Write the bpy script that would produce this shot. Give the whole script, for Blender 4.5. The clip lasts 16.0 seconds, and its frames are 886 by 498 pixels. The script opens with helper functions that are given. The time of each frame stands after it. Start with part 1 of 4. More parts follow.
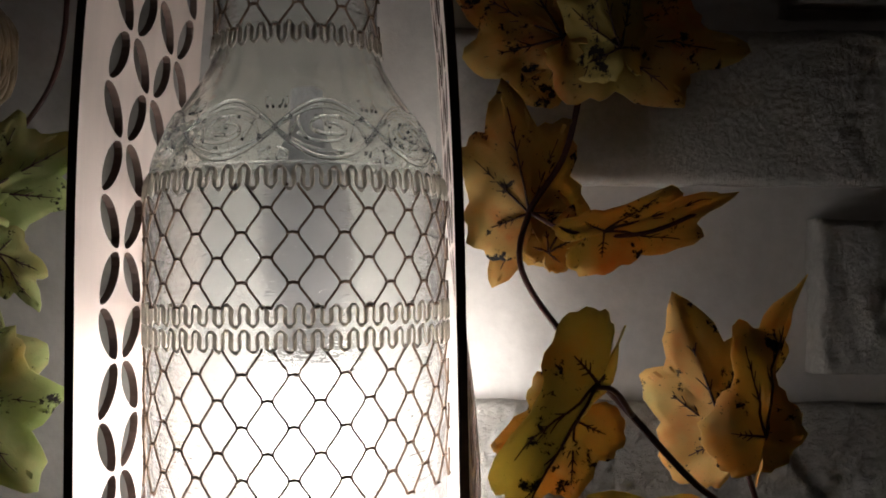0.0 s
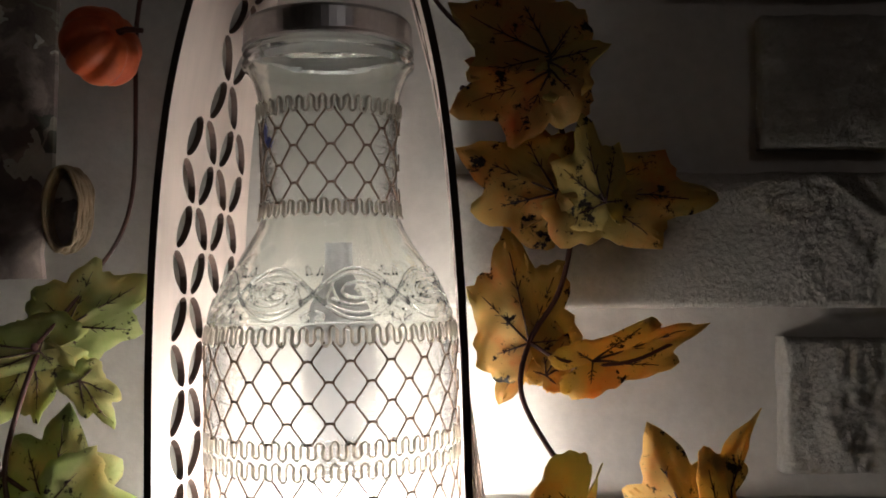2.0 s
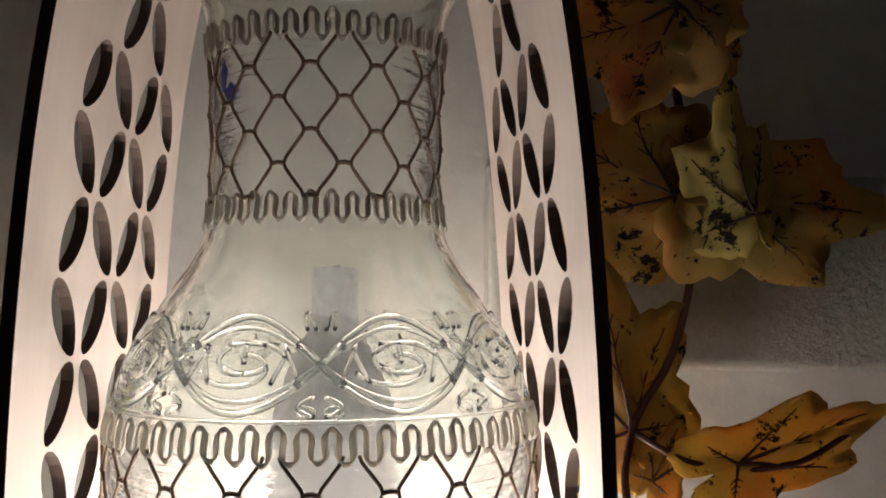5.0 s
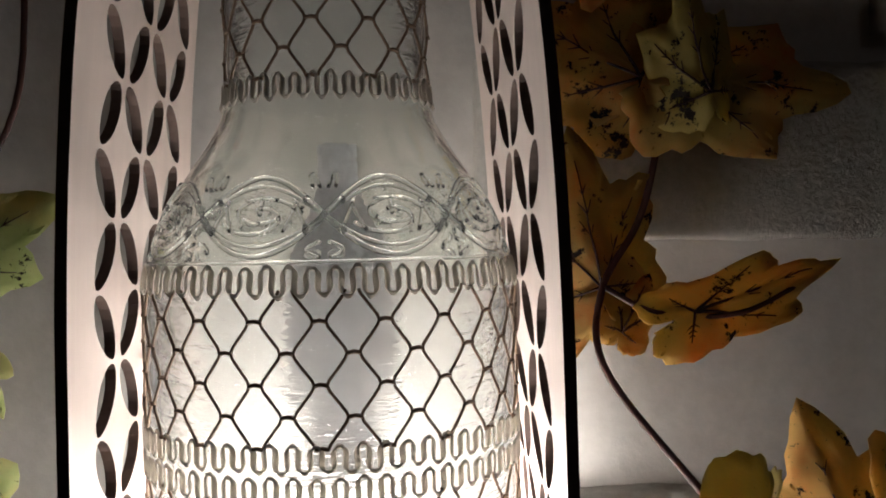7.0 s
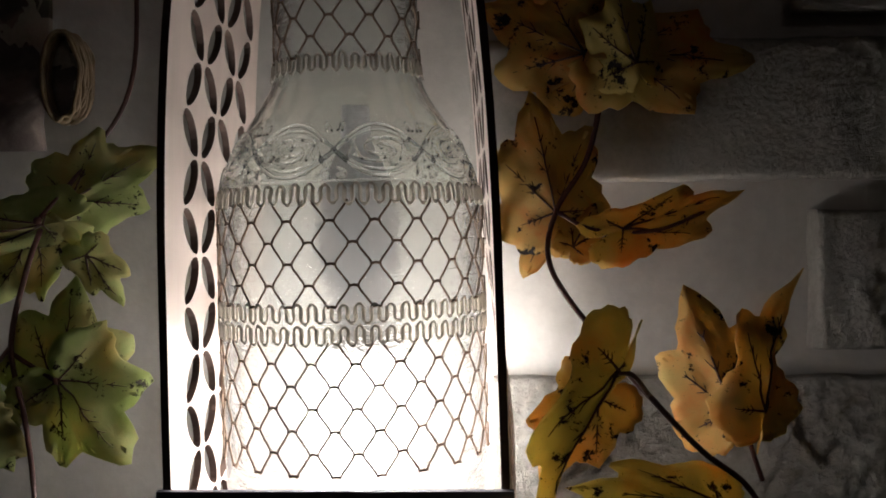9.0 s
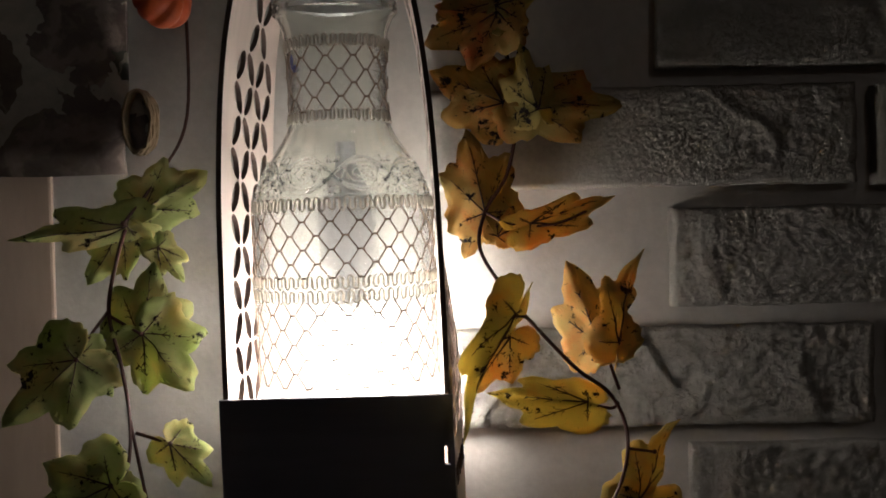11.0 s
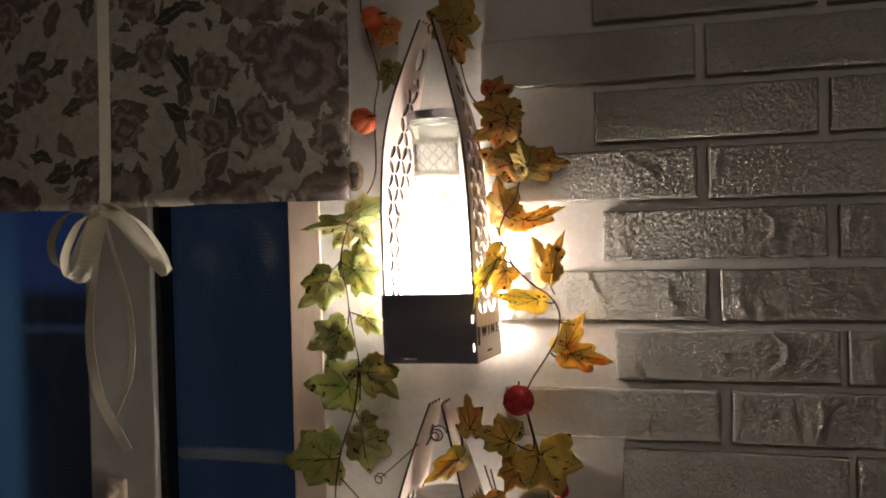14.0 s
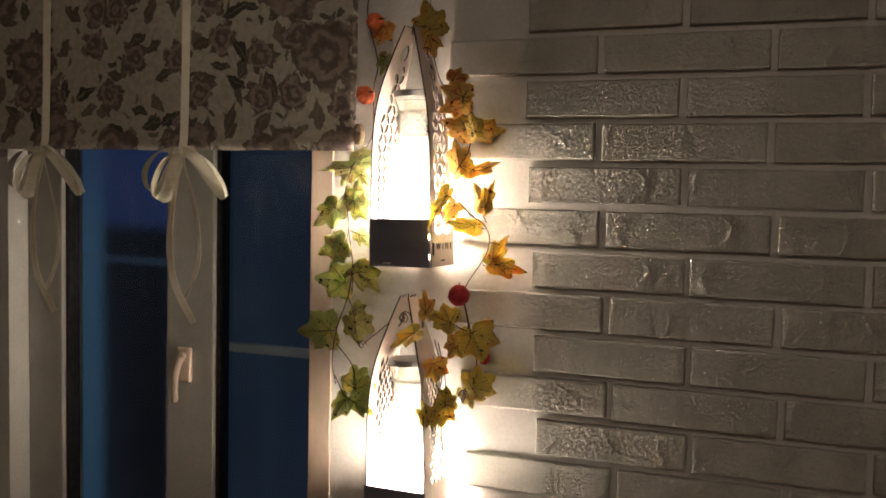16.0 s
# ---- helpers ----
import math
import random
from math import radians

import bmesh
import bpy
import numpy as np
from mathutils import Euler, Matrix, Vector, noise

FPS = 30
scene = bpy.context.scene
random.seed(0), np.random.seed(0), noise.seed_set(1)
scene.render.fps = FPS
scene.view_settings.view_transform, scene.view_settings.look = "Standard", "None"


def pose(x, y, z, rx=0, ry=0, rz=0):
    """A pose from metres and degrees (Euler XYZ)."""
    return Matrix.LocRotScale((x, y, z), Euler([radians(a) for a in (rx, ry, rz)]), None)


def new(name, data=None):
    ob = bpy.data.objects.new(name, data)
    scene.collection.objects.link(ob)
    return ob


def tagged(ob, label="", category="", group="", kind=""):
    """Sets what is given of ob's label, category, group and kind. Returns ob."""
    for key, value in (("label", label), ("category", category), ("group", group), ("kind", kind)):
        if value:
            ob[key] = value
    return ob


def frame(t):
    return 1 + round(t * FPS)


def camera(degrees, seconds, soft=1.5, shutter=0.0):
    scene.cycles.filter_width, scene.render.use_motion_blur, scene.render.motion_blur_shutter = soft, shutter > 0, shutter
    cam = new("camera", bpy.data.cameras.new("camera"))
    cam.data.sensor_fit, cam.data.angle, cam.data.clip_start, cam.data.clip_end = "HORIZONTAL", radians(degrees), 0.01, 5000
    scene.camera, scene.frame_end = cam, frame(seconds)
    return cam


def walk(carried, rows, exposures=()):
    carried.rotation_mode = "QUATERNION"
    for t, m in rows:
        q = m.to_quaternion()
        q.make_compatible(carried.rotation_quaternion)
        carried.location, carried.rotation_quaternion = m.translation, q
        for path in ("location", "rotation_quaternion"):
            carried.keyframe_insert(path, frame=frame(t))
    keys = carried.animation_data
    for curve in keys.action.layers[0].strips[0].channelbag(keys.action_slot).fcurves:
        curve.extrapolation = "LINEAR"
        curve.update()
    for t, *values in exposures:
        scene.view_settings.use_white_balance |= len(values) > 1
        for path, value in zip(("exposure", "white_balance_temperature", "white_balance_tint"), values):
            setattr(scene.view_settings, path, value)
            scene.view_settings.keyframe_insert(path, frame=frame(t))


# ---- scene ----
cam = camera(50.5, 16.0, soft=1.8)
METRES, EYE, TILT, LEAN, TURN = 2.0, 1.5, 1.5, -0.7, 0.0
ROWS = [
    (0.0, 0.0, 0.0, 0.0, 0.0, 0.0, -0.0),
    (0.5, 0.0075, -0.0237, 0.01, 1.6, 0.06, 0.23),
    (1.0, 0.0097, -0.0331, 0.0156, 2.27, 0.52, 0.63),
    (1.5, 0.0017, -0.0314, 0.0173, 2.28, 0.75, 0.93),
    (2.0, 0.0037, -0.0314, 0.024, 1.7, 1.17, 0.58),
    (2.5, -0.0023, -0.027, 0.0236, 1.54, 1.43, 0.69),
    (3.0, -0.0214, 0.002, 0.0372, 1.17, 1.65, 0.7),
    (3.5, -0.0316, 0.0404, 0.0436, -2.19, 2.74, 0.6),
    (4.0, -0.0274, 0.0605, 0.0376, -4.64, 3.18, -0.25),
    (4.5, -0.0233, 0.0566, 0.0307, -5.74, 2.93, -1.0),
    (5.0, -0.0241, 0.0495, 0.0284, -5.82, 1.86, -0.65),
    (7.5, -0.0202, 0.027, 0.0175, -4.53, -2.69, 0.91),
    (8.0, -0.0172, 0.0203, 0.0149, -3.81, -2.51, 0.92),
    (8.5, -0.011, 0.0058, 0.0109, -2.2, -2.57, 0.97),
    (9.0, -0.0036, -0.0222, 0.0088, 1.15, -2.65, 0.97),
    (11.5, 0.0094, -0.1382, 0.0125, -0.05, -3.09, 1.82),
    (12.0, 0.0575, -0.1741, 0.013, 5.38, -2.9, 2.0),
    (12.5, 0.1078, -0.2246, 0.011, 12.19, -2.52, 1.93),
    (13.0, 0.129, -0.2824, 0.0087, 15.99, -2.27, 1.98),
    (13.5, 0.142, -0.3584, 0.0138, 16.62, -1.93, 1.86),
    (14.0, 0.1555, -0.43, 0.0106, 16.56, -2.24, 2.53),
    (14.5, 0.1856, -0.4856, 0.0083, 16.58, -2.52, 2.89),
    (15.0, 0.232, -0.5403, 0.0107, 16.97, -3.47, 2.35),
    (15.5, 0.2902, -0.6091, 0.0072, 19.21, -4.05, 0.55),
    (16.0, 0.3184, -0.6534, 0.0025, 20.87, -4.74, -0.04),
]
EXPOSURES = [(0.0, -1.8, 5750, 10), (0.5, -1.4, 5900, 10), (1.5, -0.75, 5900, 10), (2.5, -0.3, 6000, 10), (3.5, 0.1, 6350, 10), (4.0, 0.0, 6350, 10), (5.0, -0.6, 6050, 10), (7.5, -1.45, 5800, 10), (9.2, -1.65, 5800, 10), (11.3, -0.45, 6000, 10),
             (12.5, 0.75, 5850, 10), (13.5, 1.42, 6150, 10), (14.5, 1.9, 6450, 10), (16.0, 2.15, 6900, 10)]
walk(cam, [(t, pose(0, 0, EYE, TILT, LEAN, TURN) @ pose(METRES * x, METRES * y, METRES * z, 90 + pitch, roll, yaw)) for t, x, y, z, yaw, pitch, roll in ROWS], EXPOSURES)
# ---------------------------------------------------------------- light
world = bpy.data.worlds.new("dusk")
scene.world = world
world.use_nodes = True
wn = world.node_tree.nodes
sky = wn.new("ShaderNodeTexSky")
sky.sky_type, sky.sun_disc = "NISHITA", False
sky.sun_elevation, sky.sun_rotation = radians(-3.0), radians(200)
world.node_tree.links.new(sky.outputs[0], wn["Background"].inputs[0])
wn["Background"].inputs[1].default_value = 0.1


# ---------------------------------------------------------------- materials
def mat(name, rough=0.6, metal=0.0):
    m = bpy.data.materials.new(name)
    m.use_nodes = True
    b = m.node_tree.nodes["Principled BSDF"]
    b.inputs["Roughness"].default_value = rough
    b.inputs["Metallic"].default_value = metal
    return m, m.node_tree, b


def node(nt, kind, **sets):
    n = nt.nodes.new(kind)
    for key, value in sets.items():
        n.inputs[key.replace("_", " ")].default_value = value
    return n


def ramp(nt, source, stops):
    r = nt.nodes.new("ShaderNodeValToRGB")
    e = r.color_ramp.elements
    while len(e) < len(stops):
        e.new(0.5)
    for el, (p, c) in zip(e, stops):
        el.position, el.color = p, (*c, 1) if len(c) == 3 else c
    nt.links.new(source, r.inputs[0])
    return r.outputs[0]


def mix(nt, fac, a, b, mode="MIX"):
    n = nt.nodes.new("ShaderNodeMix")
    n.data_type, n.blend_type = "RGBA", mode
    for sock, v in ((n.inputs[0], fac), (n.inputs[6], a), (n.inputs[7], b)):
        if isinstance(v, bpy.types.NodeSocket):
            nt.links.new(v, sock)
        elif isinstance(v, (int, float)):
            sock.default_value = v
        else:
            sock.default_value = (*v, 1)
    return n.outputs[2]


def coords(nt, which="Object", scale=(1, 1, 1)):
    c = nt.nodes.new("ShaderNodeTexCoord")
    mp = nt.nodes.new("ShaderNodeMapping")
    mp.inputs["Scale"].default_value = scale
    nt.links.new(c.outputs[which], mp.inputs[0])
    return mp.outputs[0]


def noise_tex(nt, vec, scale, detail=4, rough=0.6, out=0):
    n = node(nt, "ShaderNodeTexNoise", Scale=scale, Detail=detail, Roughness=rough)
    nt.links.new(vec, n.inputs["Vector"])
    return n.outputs[out]


def bump(nt, b, height, strength, distance):
    n = node(nt, "ShaderNodeBump", Strength=strength, Distance=distance)
    nt.links.new(height, n.inputs["Height"])
    nt.links.new(n.outputs[0], b.inputs["Normal"])


def surface(name, c1, c2, scale=8, rough=0.6, metal=0.0, grain=120, depth=0.0004, stretch=(1, 1, 1), which="Object", spread=0.18):
    """A surface with broad stains in two colours and a fine grain that also lifts it."""
    m, nt, b = mat(name, rough, metal)
    v = coords(nt, which, stretch)
    big = noise_tex(nt, v, scale, 5)
    fine = noise_tex(nt, v, grain, 3)
    col = ramp(nt, big, [(0.5 - spread, c1), (0.5 + spread, c2)])
    col = mix(nt, 0.25, col, ramp(nt, fine, [(0.3, (0.55, 0.55, 0.55)), (0.7, (1, 1, 1))]), "MULTIPLY")
    nt.links.new(col, b.inputs["Base Color"])
    bump(nt, b, fine, 0.5, depth)
    return m


PLY = surface("birch_plywood", (0.70, 0.575, 0.505), (0.80, 0.68, 0.61), 9, 0.62, 0, 90, 0.0002, (1, 1, 0.12))
BURNT = surface("burnt_edge", (0.022, 0.013, 0.010), (0.075, 0.042, 0.030), 60, 0.8, 0, 300)
CHAR = surface("laser_cut_rim", (0.075, 0.045, 0.034), (0.15, 0.095, 0.072), 60, 0.75, 0, 300)
DARKPLY = surface("dark_plywood", (0.125, 0.122, 0.145), (0.175, 0.170, 0.200), 14, 0.55, 0, 160, 0.0002, (0.15, 1, 1))
PLASTER = surface("painted_plaster", (0.50, 0.47, 0.43), (0.60, 0.57, 0.53), 5, 0.7, 0, 160, 0.0006)
ROOM = surface("room_paint", (0.42, 0.38, 0.33), (0.5, 0.46, 0.41), 2, 0.8)
FLOORM = surface("oak_floor", (0.20, 0.12, 0.07), (0.3, 0.19, 0.11), 3, 0.45, 0, 60, 0.0004, (0.2, 2, 1))
STEM = surface("brown_stem", (0.06, 0.025, 0.02), (0.12, 0.045, 0.035), 80, 0.5, 0, 400)
CORD = surface("brown_cord", (0.10, 0.06, 0.035), (0.2, 0.13, 0.08), 300, 0.85, 0, 2500, 0.0002)
LACE = surface("cream_lace", (0.66, 0.62, 0.55), (0.78, 0.74, 0.67), 200, 0.8, 0, 2000, 0.0002)


def thin_cloth(m, share):
    """Lets light through a thin cloth."""
    nt = m.node_tree
    b = nt.nodes["Principled BSDF"]
    tr = nt.nodes.new("ShaderNodeBsdfTranslucent")
    nt.links.new(b.inputs["Base Color"].links[0].from_socket, tr.inputs[0])
    ms = nt.nodes.new("ShaderNodeMixShader")
    ms.inputs[0].default_value = share
    nt.links.new(b.outputs[0], ms.inputs[1])
    nt.links.new(tr.outputs[0], ms.inputs[2])
    nt.links.new(ms.outputs[0], nt.nodes["Material Output"].inputs[0])


thin_cloth(LACE, 0.6)
CAPM = surface("tin_cap", (0.34, 0.33, 0.33), (0.46, 0.45, 0.45), 40, 0.36, 1.0, 300, 0.00003)
FITTING = surface("dull_zinc", (0.50, 0.50, 0.505), (0.66, 0.66, 0.665), 260, 0.45, 0.1, 700, 0.0003)
CROWN = surface("white_ceramic", (0.74, 0.73, 0.70), (0.84, 0.83, 0.80), 300, 0.35, 0.0, 500, 0.0001)
FRAME = surface("window_paint", (0.36, 0.34, 0.31), (0.44, 0.42, 0.38), 6, 0.45, 0, 140, 0.0002)
RAILM = surface("white_rail_paint", (0.70, 0.74, 0.78), (0.80, 0.83, 0.86), 6, 0.5, 0, 140, 0.0002)
CASING = surface("beige_casing", (0.37, 0.28, 0.215), (0.46, 0.36, 0.285), 7, 0.55, 0, 140, 0.0003, (1, 1, 0.2))
RIBBON = surface("cream_satin", (0.72, 0.66, 0.52), (0.82, 0.77, 0.64), 30, 0.32, 0, 300, 0.0001)
PUMPKIN = surface("orange_pumpkin", (0.65, 0.10, 0.03), (0.8, 0.17, 0.05), 60, 0.45, 0, 300, 0.0003)
BERRY = surface("red_berry_fuzz", (0.4, 0.02, 0.03), (0.6, 0.05, 0.06), 90, 0.8, 0, 900, 0.001)
WICKER = surface("dry_twig", (0.16, 0.11, 0.06), (0.3, 0.22, 0.13), 90, 0.8, 0, 600, 0.0005)
DARKMETAL = surface("dark_metal", (0.03, 0.03, 0.035), (0.06, 0.06, 0.065), 50, 0.4, 0.8)


def glass_material(name, tint, rough, ior=1.45, stretch=(60, 60, 60), relief=0.25, milk=0.0, deep=0.0004):
    m, nt, b = mat(name, rough)
    b.inputs["Transmission Weight"].default_value = 1.0
    b.inputs["IOR"].default_value = ior
    b.inputs["Base Color"].default_value = (*tint, 1)
    v = coords(nt, "Object", stretch)
    bump(nt, b, noise_tex(nt, v, 1, 4), relief, deep)
    if milk:
        soft = nt.nodes.new("ShaderNodeBsdfTranslucent")
        dull = nt.nodes.new("ShaderNodeBsdfDiffuse")
        for n in (soft, dull):
            n.inputs[0].default_value = (0.82, 0.82, 0.80, 1)
        both, ms = nt.nodes.new("ShaderNodeMixShader"), nt.nodes.new("ShaderNodeMixShader")
        both.inputs[0].default_value, ms.inputs[0].default_value = 0.4, milk
        nt.links.new(soft.outputs[0], both.inputs[1])
        nt.links.new(dull.outputs[0], both.inputs[2])
        nt.links.new(b.outputs[0], ms.inputs[1])
        nt.links.new(both.outputs[0], ms.inputs[2])
        nt.links.new(ms.outputs[0], nt.nodes["Material Output"].inputs[0])
    return m


GLASS = glass_material("bottle_glass", (0.95, 0.98, 0.95), 0.02, 1.5, (45, 45, 90), 0.5)
PANE = glass_material("window_glass", (0.8, 0.88, 0.95), 0.01)
FILM = glass_material("film_wrapped_glass", (0.93, 0.95, 0.94), 0.12, 1.45, (40, 40, 330), 1.0, 0.025, 0.0012)
BLUE = surface("blue_paint", (0.02, 0.03, 0.2), (0.05, 0.07, 0.3), 200, 0.5)
RELIEF = glass_material("pressed_glass", (0.97, 0.99, 0.97), 0.03, 1.5, (60, 60, 60), 0.1, 0.015)


def brick_material(name, worn):
    m, nt, b = mat(name, 0.92)
    b.inputs["Specular IOR Level"].default_value = 0.04
    v = coords(nt)
    info = nt.nodes.new("ShaderNodeObjectInfo")
    add = nt.nodes.new("ShaderNodeVectorMath")
    add.operation = "ADD"
    nt.links.new(v, add.inputs[0])
    mul = nt.nodes.new("ShaderNodeMath")
    mul.operation = "MULTIPLY"
    mul.inputs[1].default_value = 37.0
    nt.links.new(info.outputs["Random"], mul.inputs[0])
    nt.links.new(mul.outputs[0], add.inputs[1])
    p = add.outputs[0]
    big = noise_tex(nt, p, 14, 6, 0.65)
    mid = noise_tex(nt, p, 190, 9, 0.75)
    fine = noise_tex(nt, p, 260, 4, 0.7)
    col = ramp(nt, big, [(0.3, (0.43, 0.405, 0.36)), (0.7, (0.56, 0.53, 0.48))])
    col = mix(nt, 0.35, col, ramp(nt, fine, [(0.3, (0.5, 0.48, 0.44)), (0.65, (1, 1, 1))]), "MULTIPLY")
    nt.links.new(col, b.inputs["Base Color"])
    s = nt.nodes.new("ShaderNodeMath")
    s.operation = "ADD"
    nt.links.new(mid, s.inputs[0])
    half = nt.nodes.new("ShaderNodeMath")
    half.operation = "MULTIPLY"
    half.inputs[1].default_value = 0.85
    nt.links.new(fine, half.inputs[0])
    nt.links.new(half.outputs[0], s.inputs[1])
    height = s.outputs[0]
    if worn:
        # one end is rubbed smooth with plaster
        sep = nt.nodes.new("ShaderNodeSeparateXYZ")
        nt.links.new(v, sep.inputs[0])
        r = nt.nodes.new("ShaderNodeMapRange")
        r.inputs["From Min"].default_value, r.inputs["From Max"].default_value = 0.09, 0.17
        r.inputs["To Min"].default_value = 0.06
        nt.links.new(sep.outputs[0], r.inputs[0])
        m2 = nt.nodes.new("ShaderNodeMath")
        m2.operation = "MULTIPLY"
        nt.links.new(height, m2.inputs[0])
        nt.links.new(r.outputs[0], m2.inputs[1])
        height = m2.outputs[0]
    bump(nt, b, height, 1.0, 0.0050)
    return m


BRICK = brick_material("gypsum_brick", False)
RUBBED = brick_material("rubbed_gypsum_brick", True)


def fabric_material():
    """Cream cloth printed with full roses, single leaves and small sprigs."""
    m, nt, b = mat("floral_cloth", 0.9)
    v = coords(nt)
    flat = nt.nodes.new("ShaderNodeSeparateXYZ")
    nt.links.new(v, flat.inputs[0])
    plane = nt.nodes.new("ShaderNodeCombineXYZ")
    nt.links.new(flat.outputs[0], plane.inputs[0])
    nt.links.new(flat.outputs[2], plane.inputs[1])
    bent = mix(nt, 0.035, plane.outputs[0], noise_tex(nt, plane.outputs[0], 30, 3, 0.6, 1), "ADD")

    def calc(op, a, c=None):
        n = nt.nodes.new("ShaderNodeMath")
        n.operation = op
        for sock, val in zip(n.inputs, (a, c)):
            if isinstance(val, bpy.types.NodeSocket):
                nt.links.new(val, sock)
            elif val is not None:
                sock.default_value = val
        return n.outputs[0]

    def motif(scale, shift):
        """Scattered places with their own turn: across, along and two chance numbers."""
        mp = nt.nodes.new("ShaderNodeMapping")
        mp.inputs["Location"].default_value = (shift, shift * 0.7, 0)
        nt.links.new(bent, mp.inputs[0])
        vo = node(nt, "ShaderNodeTexVoronoi", Scale=scale, Randomness=0.8)
        vo.voronoi_dimensions = "2D"
        nt.links.new(mp.outputs[0], vo.inputs["Vector"])
        sub = nt.nodes.new("ShaderNodeVectorMath")
        sub.operation = "SUBTRACT"
        nt.links.new(mp.outputs[0], sub.inputs[0])
        nt.links.new(vo.outputs["Position"], sub.inputs[1])
        chance = nt.nodes.new("ShaderNodeSeparateXYZ")
        nt.links.new(vo.outputs["Color"], chance.inputs[0])
        rot = nt.nodes.new("ShaderNodeVectorRotate")
        rot.rotation_type = "Z_AXIS"
        nt.links.new(sub.outputs[0], rot.inputs["Vector"])
        nt.links.new(calc("MULTIPLY", chance.outputs[0], 6.283), rot.inputs["Angle"])
        uv = nt.nodes.new("ShaderNodeSeparateXYZ")
        nt.links.new(rot.outputs[0], uv.inputs[0])
        return uv.outputs[0], uv.outputs[1], chance.outputs[1], chance.outputs[2]

    def leaves(scale, shift, wide, long, share):
        u, w, pick, tint = motif(scale, shift)
        body = calc("ADD", calc("DIVIDE", calc("ABSOLUTE", u), wide), calc("POWER", calc("DIVIDE", calc("ABSOLUTE", w), long), 2.0))
        on = calc("MULTIPLY", calc("LESS_THAN", body, 1.0), calc("LESS_THAN", pick, share))
        rib = calc("LESS_THAN", calc("ABSOLUTE", u), wide * 0.07)
        return on, tint, rib

    def roses(scale, shift, size, share):
        u, w, pick, tint = motif(scale, shift)
        turn = calc("ARCTAN2", u, w)
        far = calc("SQRT", calc("ADD", calc("MULTIPLY", u, u), calc("MULTIPLY", w, w)))
        frill = calc("MULTIPLY", far, calc("ADD", 1.0, calc("MULTIPLY", calc("ABSOLUTE", calc("SINE", calc("ADD", calc("MULTIPLY", turn, 2.5), calc("MULTIPLY", noise_tex(nt, bent, 40, 3), 5.0)))), -0.34)))
        on = calc("MULTIPLY", calc("LESS_THAN", frill, size), calc("LESS_THAN", pick, share))
        stir = calc("MULTIPLY", noise_tex(nt, bent, 0.9 / size, 4, 0.65), 15.0)
        whorl = calc("SINE", calc("ADD", calc("MULTIPLY", far, 2.6 * math.pi / size), stir))
        return on, calc("ADD", 0.5, calc("MULTIPLY", whorl, 0.5))

    petals = noise_tex(nt, bent, 70, 4)
    col = (0.54, 0.50, 0.42)
    for scale, shift, wide, long, share, dark in ((26, 3.1, 0.0048, 0.012, 0.45, 1.25), (15, 0.4, 0.011, 0.026, 0.62, 1.0), (13, 7.7, 0.013, 0.032, 0.5, 0.8)):
        on, tint, rib = leaves(scale, shift, wide, long, share)
        tone = ramp(nt, tint, [(0.2, tuple(dark * c for c in (0.085, 0.088, 0.066))), (0.55, tuple(dark * c for c in (0.15, 0.14, 0.10))), (0.9, tuple(dark * c for c in (0.24, 0.19, 0.15)))])
        tone = mix(nt, rib, tone, (0.26, 0.24, 0.19))
        col = mix(nt, on, col, tone)
    for scale, shift, size, share in ((9.5, 5.3, 0.026, 0.45), (5.6, 1.9, 0.050, 0.5)):
        on, whorl = roses(scale, shift, size, share)
        tone = ramp(nt, whorl, [(0.1, (0.16, 0.125, 0.108)), (0.5, (0.235, 0.185, 0.16)), (0.9, (0.34, 0.275, 0.235))])
        col = mix(nt, on, col, tone)
    col = mix(nt, 0.55, col, ramp(nt, petals, [(0.36, (0.6, 0.6, 0.6)), (0.6, (1, 1, 1))]), "MULTIPLY")
    weave = noise_tex(nt, v, 900, 2)
    col = mix(nt, 0.3, col, ramp(nt, weave, [(0.3, (0.6, 0.6, 0.6)), (0.7, (1, 1, 1))]), "MULTIPLY")
    nt.links.new(col, b.inputs["Base Color"])
    bump(nt, b, weave, 0.4, 0.0004)
    return m


CLOTH = fabric_material()


def glow_material(name, colour, strength):
    m, nt, b = mat(name)
    b.inputs["Base Color"].default_value = (*colour, 1)
    b.inputs["Emission Color"].default_value = (*colour, 1)
    b.inputs["Emission Strength"].default_value = strength
    return m


BULB = glow_material("lit_bulb", (1.0, 0.89, 0.77), 150.0)
# glow of the added fill lamp; sets the room's ambient level
FILL_SHADE = glow_material("lit_fill_shade", (1.0, 0.88, 0.78), 7.2)


# ---------------------------------------------------------------- building helpers
def mesh_of(bm, name, mats, smooth=False):
    me = bpy.data.meshes.new(name)
    bm.normal_update()
    bm.to_mesh(me)
    bm.free()
    for m in mats if isinstance(mats, (list, tuple)) else [mats]:
        me.materials.append(m)
    if smooth:
        me.polygons.foreach_set("use_smooth", [True] * len(me.polygons))
    return me


def part(name, bm, material, parent=None, label="", smooth=False, at=None):
    ob = new(name, mesh_of(bm, name, material, smooth))
    if parent is not None:
        ob.parent = parent
    if at is not None:
        ob.matrix_basis = at
    if label:
        tagged(ob, label)
    return ob


